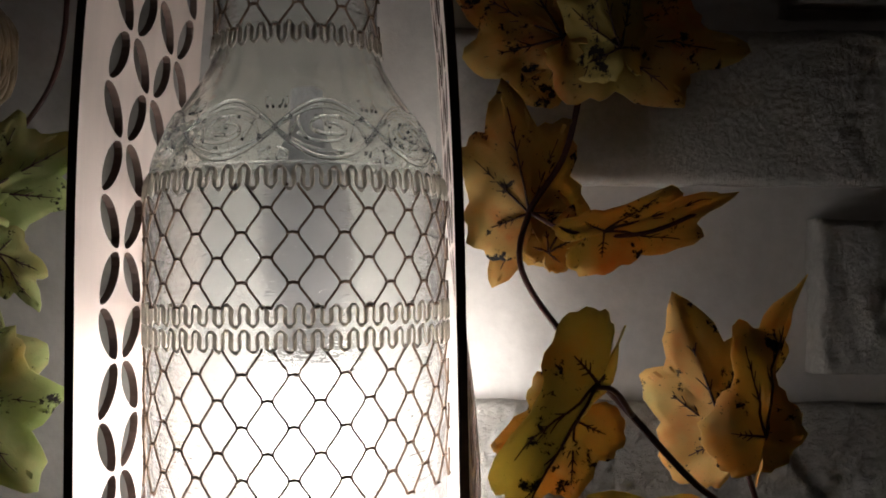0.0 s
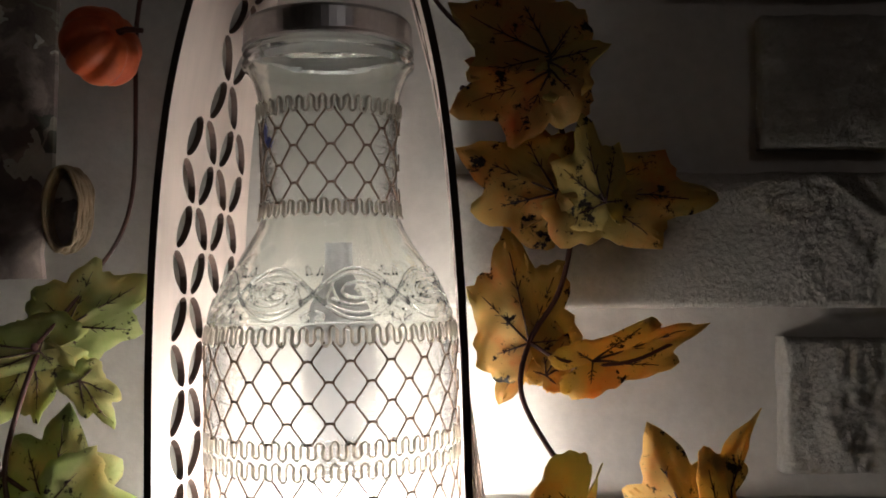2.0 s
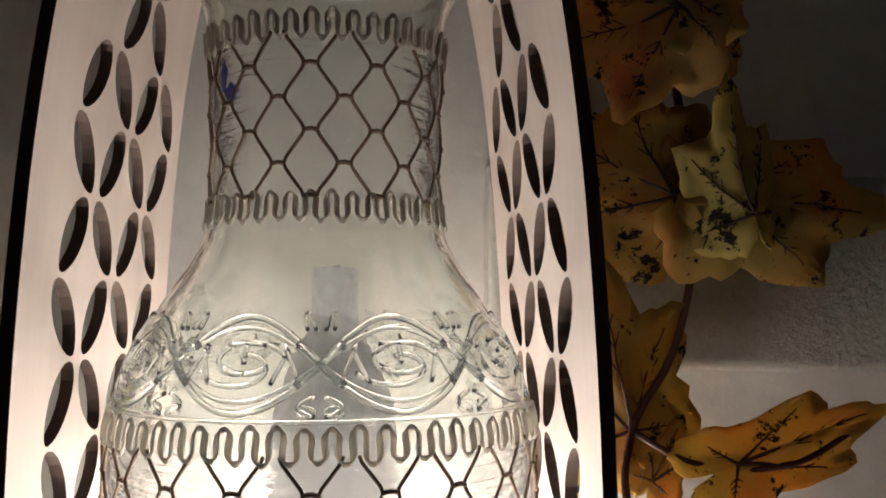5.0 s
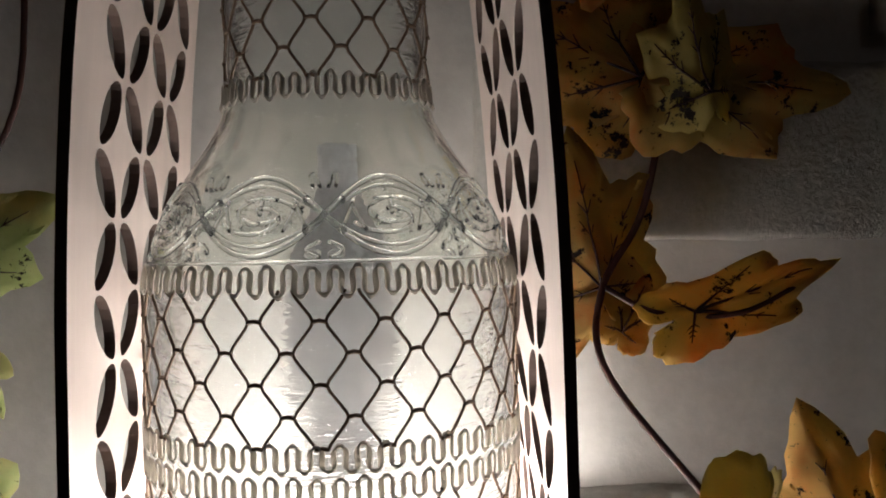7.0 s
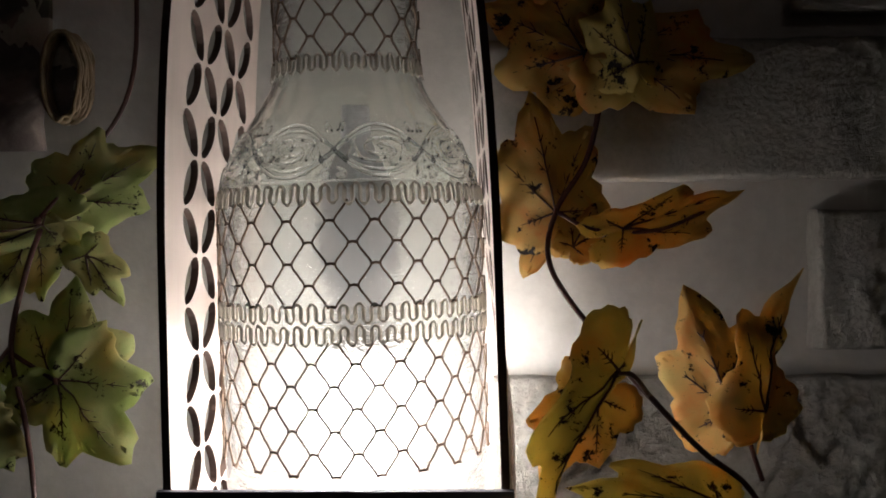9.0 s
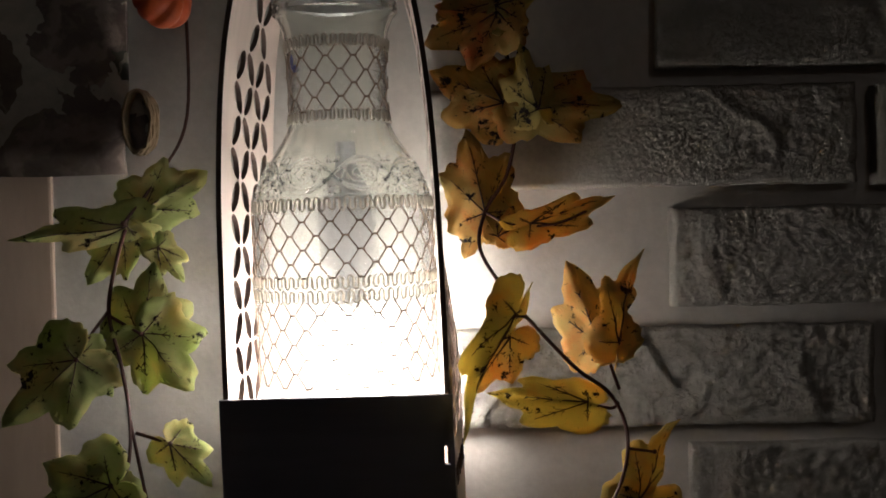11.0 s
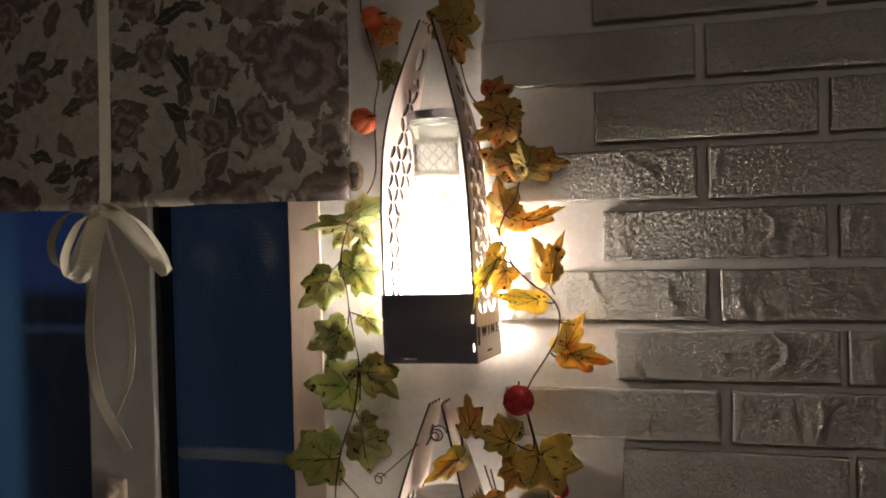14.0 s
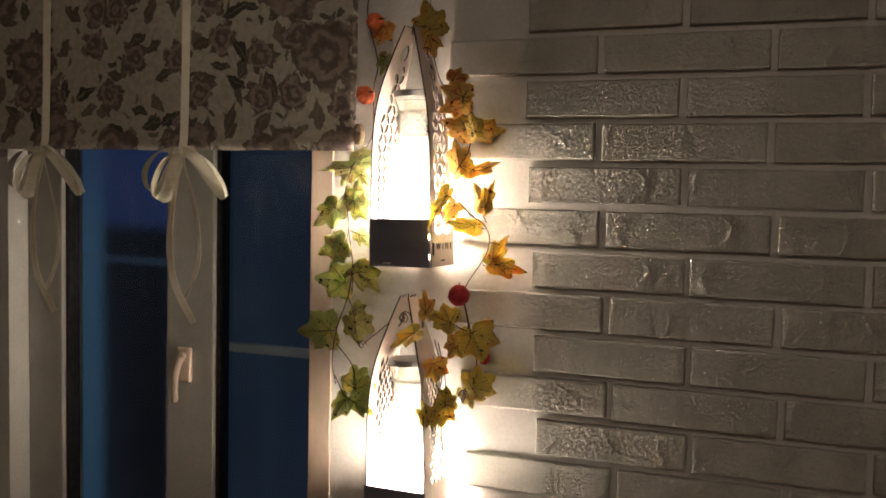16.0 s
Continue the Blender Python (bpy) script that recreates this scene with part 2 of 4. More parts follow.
def box(bm, lo, hi, bevel=0.0):
    lo, hi = Vector(lo), Vector(hi)
    r = bmesh.ops.create_cube(bm, size=1, matrix=Matrix.Translation((lo + hi) / 2) @ Matrix.Diagonal((*(hi - lo), 1)))
    if bevel:
        es = list({e for v in r["verts"] for e in v.link_edges})
        bmesh.ops.bevel(bm, geom=es, offset=bevel, segments=2, affect="EDGES", profile=0.6)
    return bm


def box_bm(lo, hi, bevel=0.0):
    return box(bmesh.new(), lo, hi, bevel)


def lathe(profile, steps=72):
    """A turned body: profile of (radius, height), from one end to the other."""
    bm = bmesh.new()
    rings = []
    for r, z in profile:
        if r < 1e-6:
            rings.append([bm.verts.new((0, 0, z))])
        else:
            rings.append([bm.verts.new((r * math.cos(a), r * math.sin(a), z)) for a in np.linspace(0, 2 * math.pi, steps, endpoint=False)])
    for a, b in zip(rings, rings[1:]):
        for i in range(steps):
            j = (i + 1) % steps
            q = [a[i % len(a)], a[j % len(a)], b[j % len(b)], b[i % len(b)]]
            q = list(dict.fromkeys(q))
            if len(q) > 2:
                bm.faces.new(q)
    bmesh.ops.recalc_face_normals(bm, faces=bm.faces)
    return bm


def tube(bm, pts, radius, sides=6, taper=None, closed=False, mi=0):
    """A round rod along points; taper gives the end radius."""
    pts = [Vector(p) for p in pts]
    n = len(pts)
    rings = []
    up = Vector((0.31, 0.52, 0.79))
    for i, p in enumerate(pts):
        d = (pts[(i + 1) % n] - pts[i - 1]) if closed else (pts[min(i + 1, n - 1)] - pts[max(i - 1, 0)])
        d = d.normalized() if d.length > 1e-9 else Vector((0, 0, 1))
        a = d.cross(up)
        if a.length < 1e-3:
            a = d.cross(Vector((1, 0, 0)))
        a.normalize()
        b = d.cross(a)
        r = radius if taper is None else radius + (taper - radius) * i / (n - 1)
        rings.append([bm.verts.new(p + r * (math.cos(t) * a + math.sin(t) * b)) for t in np.linspace(0, 2 * math.pi, sides, endpoint=False)])
    for i in range(n if closed else n - 1):
        a, b = rings[i], rings[(i + 1) % n]
        for k in range(sides):
            f = bm.faces.new((a[k], a[(k + 1) % sides], b[(k + 1) % sides], b[k]))
            f.material_index = mi
            f.smooth = True
    if not closed:
        bm.faces.new(rings[0][::-1]).material_index = mi
        bm.faces.new(rings[-1]).material_index = mi
    return bm


def spline(pts, per=8):
    """Points of a smooth line through pts."""
    p = [Vector(q) for q in pts]
    p = [2 * p[0] - p[1]] + p + [2 * p[-1] - p[-2]]
    out = []
    for i in range(1, len(p) - 2):
        a, b, c, d = p[i - 1:i + 3]
        for k in range(per):
            t = k / per
            out.append(0.5 * ((2 * b) + (c - a) * t + (2 * a - 5 * b + 4 * c - d) * t * t + (3 * b - a - 3 * c + d) * t ** 3))
    out.append(p[-2])
    return out


def thing(name, label, category, at=None, group="", kind=""):
    ob = tagged(new(name), label, category, group, kind)
    if at is not None:
        ob.matrix_basis = at
    return ob


# ---------------------------------------------------------------- the wall, the room, the window
WALL_Y = 0.410
WIN_L, WIN_R, WIN_TOP, WIN_BOT = -1.12, -0.305, 1.95, 0.55


def setting(name, bm, material, label):
    return tagged(part(name, bm, material), label, kind="structure")


bm = bmesh.new()
box(bm, (WIN_R, WALL_Y, 0), (3.0, WALL_Y + 0.25, 2.6))
box(bm, (-3.0, WALL_Y, 0), (WIN_L, WALL_Y + 0.25, 2.6))
box(bm, (WIN_L, WALL_Y, 0), (WIN_R, WALL_Y + 0.25, WIN_BOT))
box(bm, (WIN_L, WALL_Y, WIN_TOP), (WIN_R, WALL_Y + 0.25, 2.6))
wall_main = setting("wall_north", bm, PLASTER, "pale grey painted plaster wall with a window opening")
setting("wall_south", box_bm((-3.0, -3.75, 0), (3.0, -3.6, 2.6)), ROOM, "plain beige painted wall")
setting("wall_west", box_bm((-3.15, -3.75, 0), (-3.0, 0.66, 2.6)), ROOM, "plain beige painted wall")
setting("wall_east", box_bm((3.0, -3.75, 0), (3.15, 0.66, 2.6)), ROOM, "plain beige painted wall")
setting("floor", box_bm((-3.15, -3.75, -0.1), (3.15, 0.66, 0)), FLOORM, "brown oak floor")
setting("ceiling", box_bm((-3.15, -3.75, 2.6), (3.15, 0.66, 2.7)), ROOM, "plain pale ceiling")
trim = setting("trim", box_bm((WIN_R - 0.002, WALL_Y - 0.003, WIN_BOT), (-0.256, WALL_Y + 0.02, WIN_TOP), 0.002), CASING, "beige window casing beside the dark pane")


def window():
    w = tagged(new("window_1"), "grey-painted window with dark panes at dusk", kind="structure")
    y0, y1 = 0.47, 0.53
    def bar(name, lo, hi):
        return part(name, box_bm(lo, hi, 0.004), FRAME, w)
    bar("stile", (-0.712, y0, WIN_BOT), (-0.586, y1, WIN_TOP))
    bar("stile", (-1.119, y0, WIN_BOT), (-1.015, y1, WIN_TOP))
    bar("rail", (WIN_L, y0 + 0.005, WIN_BOT), (WIN_R, y1 - 0.005, WIN_BOT + 0.07))
    bar("rail", (WIN_L, y0 + 0.005, WIN_TOP - 0.07), (WIN_R, y1 - 0.005, WIN_TOP))
    for x0, x1 in ((-0.588, WIN_R + 0.004), (-1.017, -0.710)):
        p = part("pane", box_bm((x0, 0.505, WIN_BOT + 0.06), (x1, 0.511, WIN_TOP - 0.06)), PANE, w)
        p.visible_shadow = False
    for x in (-0.586, -1.015):
        part("gasket", box_bm((x, y0 + 0.012, WIN_BOT + 0.07), (x + 0.012, y1 - 0.01, WIN_TOP - 0.07), 0.002), DARKMETAL, w)
    h = bmesh.new()
    box(h, (-0.676, y0 - 0.012, 1.03), (-0.640, y0 + 0.001, 1.11), 0.006)
    tube(h, spline([(-0.658, y0 - 0.01, 1.09), (-0.660, y0 - 0.018, 1.088), (-0.672, y0 - 0.020, 1.05), (-0.674, y0 - 0.019, 0.985)]), 0.010, 12, 0.008)
    part("handle", h, CASING, w, "beige window handle")
    return w


window()


def outside():
    m, nt, b = mat("dusk_distance", 1.0)
    v = coords(nt)
    sep = nt.nodes.new("ShaderNodeSeparateXYZ")
    nt.links.new(v, sep.inputs[0])
    n = noise_tex(nt, coords(nt, "Object", (0.9, 1, 0.16)), 0.9, 2)

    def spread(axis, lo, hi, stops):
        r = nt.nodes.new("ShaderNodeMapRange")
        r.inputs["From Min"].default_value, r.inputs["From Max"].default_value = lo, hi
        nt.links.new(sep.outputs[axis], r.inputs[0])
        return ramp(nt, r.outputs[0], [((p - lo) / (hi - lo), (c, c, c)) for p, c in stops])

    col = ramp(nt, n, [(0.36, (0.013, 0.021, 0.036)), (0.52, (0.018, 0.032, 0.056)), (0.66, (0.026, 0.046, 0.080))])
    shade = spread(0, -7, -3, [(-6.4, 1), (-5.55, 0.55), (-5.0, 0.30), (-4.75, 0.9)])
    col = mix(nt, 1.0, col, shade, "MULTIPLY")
    # open sky over far roofs, dusk light below painted as a pale blue column
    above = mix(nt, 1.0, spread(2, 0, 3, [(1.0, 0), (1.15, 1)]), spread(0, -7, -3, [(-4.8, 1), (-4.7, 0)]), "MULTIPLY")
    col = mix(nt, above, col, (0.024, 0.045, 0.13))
    dusk_lit_column = mix(nt, 1.0, spread(0, -7, -3, [(-6.0, 0), (-5.92, 1), (-5.72, 0.9), (-5.58, 0)]), spread(2, -4, 3, [(-3.0, 0.6), (0.9, 1.0), (1.7, 0.35)]), "MULTIPLY")
    col = mix(nt, dusk_lit_column, col, (0.055, 0.13, 0.22))
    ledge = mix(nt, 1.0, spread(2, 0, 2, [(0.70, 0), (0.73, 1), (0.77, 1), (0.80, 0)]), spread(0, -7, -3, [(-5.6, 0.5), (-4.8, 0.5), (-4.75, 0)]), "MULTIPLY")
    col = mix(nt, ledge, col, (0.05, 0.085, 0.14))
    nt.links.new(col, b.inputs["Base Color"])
    # the tones also emit, standing in for dusk light on the view outside
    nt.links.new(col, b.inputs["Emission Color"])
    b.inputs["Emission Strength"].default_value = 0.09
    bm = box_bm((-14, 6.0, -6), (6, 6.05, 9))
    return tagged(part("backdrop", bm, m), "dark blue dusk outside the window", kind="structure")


outside()
rail = thing("balcony_rail", "pale balcony rail on posts outside the window", "rail")
part("handrail", box_bm((-1.19, 1.10, 0.978), (1.0, 1.13, 1.004), 0.004), RAILM, rail)
for x in (-1.19, 0.9):
    part("post", box_bm((x, 1.10, -3.2), (x + 0.03, 1.13, 0.978), 0.003), RAILM, rail)
setting("ground", box_bm((-60, 0.66, -3.4), (60, 90, -3.2)), FLOORM, "dark ground outside the house")


# assumed fixture behind the camera, never in view, added to fill the room dimly
def fill_ceiling_lamp():
    t = thing("fill_ceiling_lamp", "dim round ceiling lamp with a milky shade, added out of view as fill", "lamp", pose(0.9, -1.9, 2.6))
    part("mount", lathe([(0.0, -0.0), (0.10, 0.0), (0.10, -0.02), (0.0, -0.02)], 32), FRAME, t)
    part("shade", lathe([(0.0, -0.021), (0.17, -0.021), (0.19, -0.04), (0.17, -0.075), (0.10, -0.095), (0.0, -0.10)], 40), FILL_SHADE, t, "milky lit shade of the added fill lamp", smooth=True)
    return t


fill_ceiling_lamp()

# ---------------------------------------------------------------- lantern
HALF = [(0.0, 0.0632), (0.10, 0.0628), (0.19, 0.0621), (0.235, 0.0603), (0.27, 0.0575), (0.305, 0.0530), (0.342, 0.0437), (0.40, 0.0265), (0.447, 0.0105)]
FRONT = [(0.0, -0.065), (0.2, -0.065), (0.27, -0.063), (0.342, -0.0565), (0.447, -0.029)]
BACK = [(0.0, 0.037), (0.085, 0.037), (0.11, 0.036), (0.2, 0.037), (0.27, 0.036), (0.342, 0.032), (0.447, 0.014)]
TOP = 0.447
PLY_T = 0.003


def along(table, z):
    return float(np.interp(z, [a for a, _ in table], [b for _, b in table]))


_zs = np.linspace(0, TOP, 150)


def smooth_table(table):
    v = np.interp(_zs, [a for a, _ in table], [b for _, b in table])
    k = np.ones(15) / 15
    pad = np.concatenate([[v[0]] * 7, v, v[-1] + (v[-1] - v[-2]) * np.arange(1, 8)])
    return list(zip(_zs, np.convolve(pad, k, "valid")))


HALF, FRONT, BACK = smooth_table(HALF), smooth_table(FRONT), smooth_table(BACK)


def splayed(y, z, side):
    """Half the lantern's width at a depth and height: above the box the sides close in towards the wall, one more than the other."""
    k = min(1.0, max(0.0, (z - 0.08) / 0.12))
    return max(0.004, along(HALF, z) - (0.095 if side > 0 else 0.030) * k * k * (3 - 2 * k) * (y - along(FRONT, z)))


def petal(cy, cz, length, width, lean):
    """A pointed leaf-shaped hole between two arcs, as a ring of (depth, height)."""
    c, s = math.cos(lean), math.sin(lean)
    out = []
    for k in range(18):
        a = 2 * math.pi * k / 18
        u, v = math.sin(a), math.cos(a)
        u = math.copysign(abs(u) ** 1.15, u) * width / 2 * (1 + 0.12 * v)
        v = v * length / 2
        out.append((cy + u * c - v * s, cz + u * s + v * c))
    return out


def petal_holes():
    """Four-petalled flowers on a square grid, four petals wide, two wide near the tip."""
    holes = []
    step, gap = 0.0190, 0.0182
    for r in range(-2, 14):
        cz = 0.1065 + step * r
        for c in range(4):
            if r >= 10 and c not in (1, 2):
                continue
            y = -0.0405 + gap * c + 0.10 * max(0, cz - 0.22)
            if y > along(BACK, cz) - 0.008:
                continue
            holes.append(petal(y, cz, 0.0214, 0.0108, radians(37) * (-1 if (r + c) % 2 else 1)))
    holes.append([(-0.006, 0.372), (0.016, 0.366), (0.008, 0.3795)])
    return holes


def lattice_holes():
    holes = []
    for r in range(17):
        cz = 0.105 + 0.0135 * r
        for c in range(5):
            y = -0.030 + 0.0165 * c + (0.00825 if r % 2 else 0)
            if y > along(BACK, cz) - 0.012 or y < along(FRONT, cz) + 0.014:
                continue
            holes.append([(y, cz - 0.0105), (y + 0.0062, cz), (y, cz + 0.0105), (y - 0.0062, cz)])
    return holes


def side_panel(holes, side, lettering=True):
    """One bent plywood side, cut through, with scorched edges; side is -1 or 1."""
    bm = bmesh.new()
    zs = list(np.linspace(0, TOP, 60))
    crown = [(along(FRONT, TOP) + (along(BACK, TOP) - along(FRONT, TOP)) * k / 8, TOP + (0.004 if k % 2 else -0.001)) for k in range(1, 8)]
    ring = [(along(FRONT, z), z) for z in zs] + crown + [(along(BACK, z), z) for z in reversed(zs)]
    eye_hole = [(0.000 + 0.0105 * math.cos(a), 0.402 + 0.015 * math.sin(a)) for a in np.linspace(0, 2 * math.pi, 24, endpoint=False)]
    edges, outline = [], set()
    for loop in [ring, eye_hole] + holes:
        vs = [bm.verts.new((0, y, z)) for y, z in loop]
        edges += [bm.edges.new((vs[i], vs[(i + 1) % len(vs)])) for i in range(len(vs))]
    bmesh.ops.triangle_fill(bm, use_beauty=True, use_dissolve=False, edges=edges)
    for z in np.linspace(0.12, TOP - 0.01, 26):
        bmesh.ops.bisect_plane(bm, geom=bm.verts[:] + bm.edges[:] + bm.faces[:], plane_co=(0, 0, z), plane_no=(0, 0, 1))
    faces = bm.faces[:]
    rim = [e for e in bm.edges if len(e.link_faces) == 1]
    for v in {v for e in rim for v in e.verts}:
        y, z = v.co.y, v.co.z
        if y < along(FRONT, z) + 0.001 or y > along(BACK, z) - 0.001 or z > TOP - 0.003 or z < 0.001:
            outline.add(v)
    outer = {}
    for v in bm.verts[:]:
        y, z = v.co.y, v.co.z
        h = splayed(y, z, side)
        d = (along(HALF, min(z + 0.004, TOP)) - along(HALF, max(z - 0.004, 0))) / 0.008
        nrm = Vector((1, 0, -d)).normalized()
        base = Vector((h - PLY_T, y, z))
        out = base + nrm * PLY_T
        v.co = Vector((side * base.x, y, base.z))
        outer[v] = bm.verts.new((side * out.x, y, out.z))
    for f in faces:
        bm.faces.new([outer[v] for v in reversed(f.verts)])
    for e in rim:
        a, b = e.verts
        q = bm.faces.new((a, b, outer[b], outer[a]))
        q.material_index = 1 if a in outline and b in outline else 2
    bmesh.ops.recalc_face_normals(bm, faces=bm.faces)
    return bm


def front_bm():
    bm = bmesh.new()
    edges = []
    w, h = 0.0642, 0.089
    loops = [[(-w, 0), (w, 0), (w, h), (-w, h)]]
    for sx in (1,):
        for z in (0.020, 0.056):
            a, b = sorted((sx * (w - 0.0055), sx * (w - 0.0025)))
            loops.append([(a, z - 0.005), (b, z - 0.005), (b, z + 0.005), (a, z + 0.005)])
    loops.append([(-0.036, 0.0052), (-0.018, 0.0052), (-0.018, 0.0072), (-0.036, 0.0072)])
    for lp in loops:
        vs = [bm.verts.new((x, -0.0683, z)) for x, z in lp]
        edges += [bm.edges.new((vs[i], vs[(i + 1) % len(vs)])) for i in range(len(vs))]
    bmesh.ops.triangle_fill(bm, use_beauty=True, edges=edges)
    r = bmesh.ops.extrude_face_region(bm, geom=bm.faces[:])
    for v in r["geom"]:
        if isinstance(v, bmesh.types.BMVert):
            v.co.y += PLY_T
    bmesh.ops.recalc_face_normals(bm, faces=bm.faces)
    return bm


def word_bm(text, height, length):
    """A word cut in the built-in font, lying in the side's plane: depth along y, up along z."""
    cu = bpy.data.curves.new("word", "FONT")
    cu.body = text
    cu.space_character = 1.9
    cu.extrude = 0.0004 / height
    tmp = bpy.data.objects.new("word", cu)
    me = bpy.data.meshes.new_from_object(tmp)
    bm = bmesh.new()
    bm.from_mesh(me)
    bpy.data.objects.remove(tmp)
    bpy.data.curves.remove(cu)
    bpy.data.meshes.remove(me)
    xs, ys = [v.co.x for v in bm.verts], [v.co.y for v in bm.verts]
    kx, ky = length / (max(xs) - min(xs)), height / (max(ys) - min(ys))
    for v in bm.verts:
        v.co = Vector((v.co.z * height, (v.co.x - min(xs)) * kx, (v.co.y - min(ys)) * ky))
    return bm


def lantern(at, holes, label):
    t = thing("wall_lantern", label, "lantern", at, "plywood lanterns on the wall")
    for s in (-1, 1):
        p = part("side_panel", side_panel(holes, s), [PLY, BURNT, CHAR], t, "pale birch side panel with cut-out pattern and scorched edges")
        if s == 1:
            part("bottle_mark", box_bm((0.0633, -0.0600, 0.022), (0.0639, -0.0530, 0.0455), 0.0002), BURNT, p, "dark bottle-shaped mark")
            part("lettering", word_bm("WINE", 0.0125, 0.068), BURNT, p, "burnt lettering on the box side", at=Matrix.Translation((0.0634, -0.0430, 0.0315)))
            part("joint_slot", box_bm((0.0633, -0.024, 0.010), (0.0639, -0.006, 0.0125)), BURNT, p, "dark joint slot")
    part("front_panel", front_bm(), DARKPLY, t, "dark plywood box front with finger joints")
    part("wall_spacer", box_bm((-0.018, 0.0367, 0.006), (0.018, 0.0595, 0.020), 0.001), PLY, t, "plywood spacer holding the box off the wall")
    part("back_rail", box_bm((-0.0600, 0.0335, 0.009), (0.0600, 0.0365, 0.048)), PLY, t)
    part("bottom_panel", box_bm((-0.0600, -0.0650, 0.006), (0.0600, 0.0365, 0.009)), PLY, t)
    socket = lathe([(0.0, 0.0092), (0.022, 0.0092), (0.022, 0.046), (0.016, 0.058), (0.014, 0.070), (0.0, 0.070)], 32)
    part("lamp_socket", socket, CROWN, t, "white lamp socket", smooth=True)
    bulb = lathe([(0.0, 0.0702), (0.013, 0.0705), (0.017, 0.080), (0.025, 0.092), (0.027, 0.104), (0.024, 0.116), (0.015, 0.1255), (0.0, 0.129)], 32)
    lit = part("bulb", bulb, BULB, t, "lit warm white bulb", smooth=True)
    crown = lathe([(0.0, 0.1292), (0.0200, 0.1292), (0.0207, 0.131), (0.0200, 0.133), (0.011, 0.136), (0.010, 0.150), (0.0165, 0.154), (0.0172, 0.157), (0.0172, 0.184), (0.0160, 0.196), (0.0125, 0.206), (0.0078, 0.215), (0.0062, 0.220), (0.0060, 0.233), (0.0, 0.2335)], 40)
    part("crown_cap", crown, FITTING, lit, "dull grey metal cap on the bulb", smooth=False)
    return t


P1 = pose(-0.0471, 0.3523, 1.335, 0, -1.3, -4)
P2 = pose(-0.0491, 0.3523, 0.826, 0, -1.0, -4)
lantern(P1, petal_holes(), "birch plywood wall lantern with petal cut-outs, lit")
lantern(P2, lattice_holes(), "birch plywood wall lantern with diamond lattice sides, lit")

# ---------------------------------------------------------------- bottle
OUT = [(0.0525, 0.070), (0.0540, 0.082), (0.0540, 0.190), (0.0536, 0.195), (0.0524, 0.1995), (0.0498, 0.2075), (0.0460, 0.2160), (0.0412, 0.2240), (0.0362, 0.2315), (0.0322, 0.2385),
       (0.0300, 0.245), (0.0294, 0.256), (0.0296, 0.272), (0.0302, 0.286), (0.0314, 0.297), (0.0330, 0.3025), (0.0350, 0.3070), (0.0372, 0.3090), (0.0380, 0.3105), (0.0374, 0.3120), (0.0366, 0.3128), (0.0376, 0.3142), (0.0372, 0.3158), (0.0352, 0.317), (0.0348, 0.3255)]


def radius_at(z):
    return float(np.interp(z, [b for _, b in OUT], [a for a, _ in OUT]))


def net_bm(z0, z1, cells, rows, lift=0.0006, cord=0.00043):
    """A net of cords round the glass: neighbours meet at knots, row by row."""
    bm = bmesh.new()
    dz = (z1 - z0) / rows
    for r in range(rows):
        for c in range(cells):
            a0 = 2 * math.pi * (c + (0.5 if r % 2 else 0)) / cells
            if math.sin(a0) > 0.12:
                continue
            for s in (-1, 1):
                pts = []
                for k in range(7):
                    t = k / 6
                    e = 0.5 - 0.5 * math.cos(math.pi * t) * (1 - 0.25 * math.sin(math.pi * t) ** 2)
                    a = a0 + s * math.pi / cells * (0.20 + 0.60 * e)
                    z = z0 + dz * (r + t)
                    q = radius_at(z) + lift
                    pts.append((q * math.cos(a), q * math.sin(a), z))
                tube(bm, pts, cord, 5)
            z = z0 + dz * r
            q = radius_at(z) + lift + 0.0002
            w = 0.18 * math.pi / cells
            tube(bm, [(q * math.cos(a0 + w * k), q * math.sin(a0 + w * k), z + 0.0003 * (1 - abs(k))) for k in (-1.2, -0.5, 0, 0.5, 1.2)], cord * 1.35, 5)
    return bm


def trim_bm(z, height, loops, cord=0.00036):
    """A lace braid: a meander of three cords with swelling loops, round the front of the glass."""
    bm = bmesh.new()
    n = int(loops * 0.56 * 16)
    for lane in (-1, 0, 1):
        pts = []
        for k in range(n):
            t = k / 16
            a = -1.06 * math.pi + 2 * math.pi * (t - 0.115 * math.sin(4 * math.pi * t) + 0.080 * lane * math.cos(2 * math.pi * t)) / loops
            tall = height * (1 + 0.10 * lane * math.sin(2 * math.pi * t)) * (0.92 + 0.08 * math.sin(1.7 * t))
            zz = z + height / 2 + tall / 2 * math.sin(2 * math.pi * t)
            q = radius_at(zz) + 0.0008 + 0.0002 * lane
            pts.append((q * math.cos(a), q * math.sin(a), zz))
        tube(bm, pts, cord, 5)
    return bm


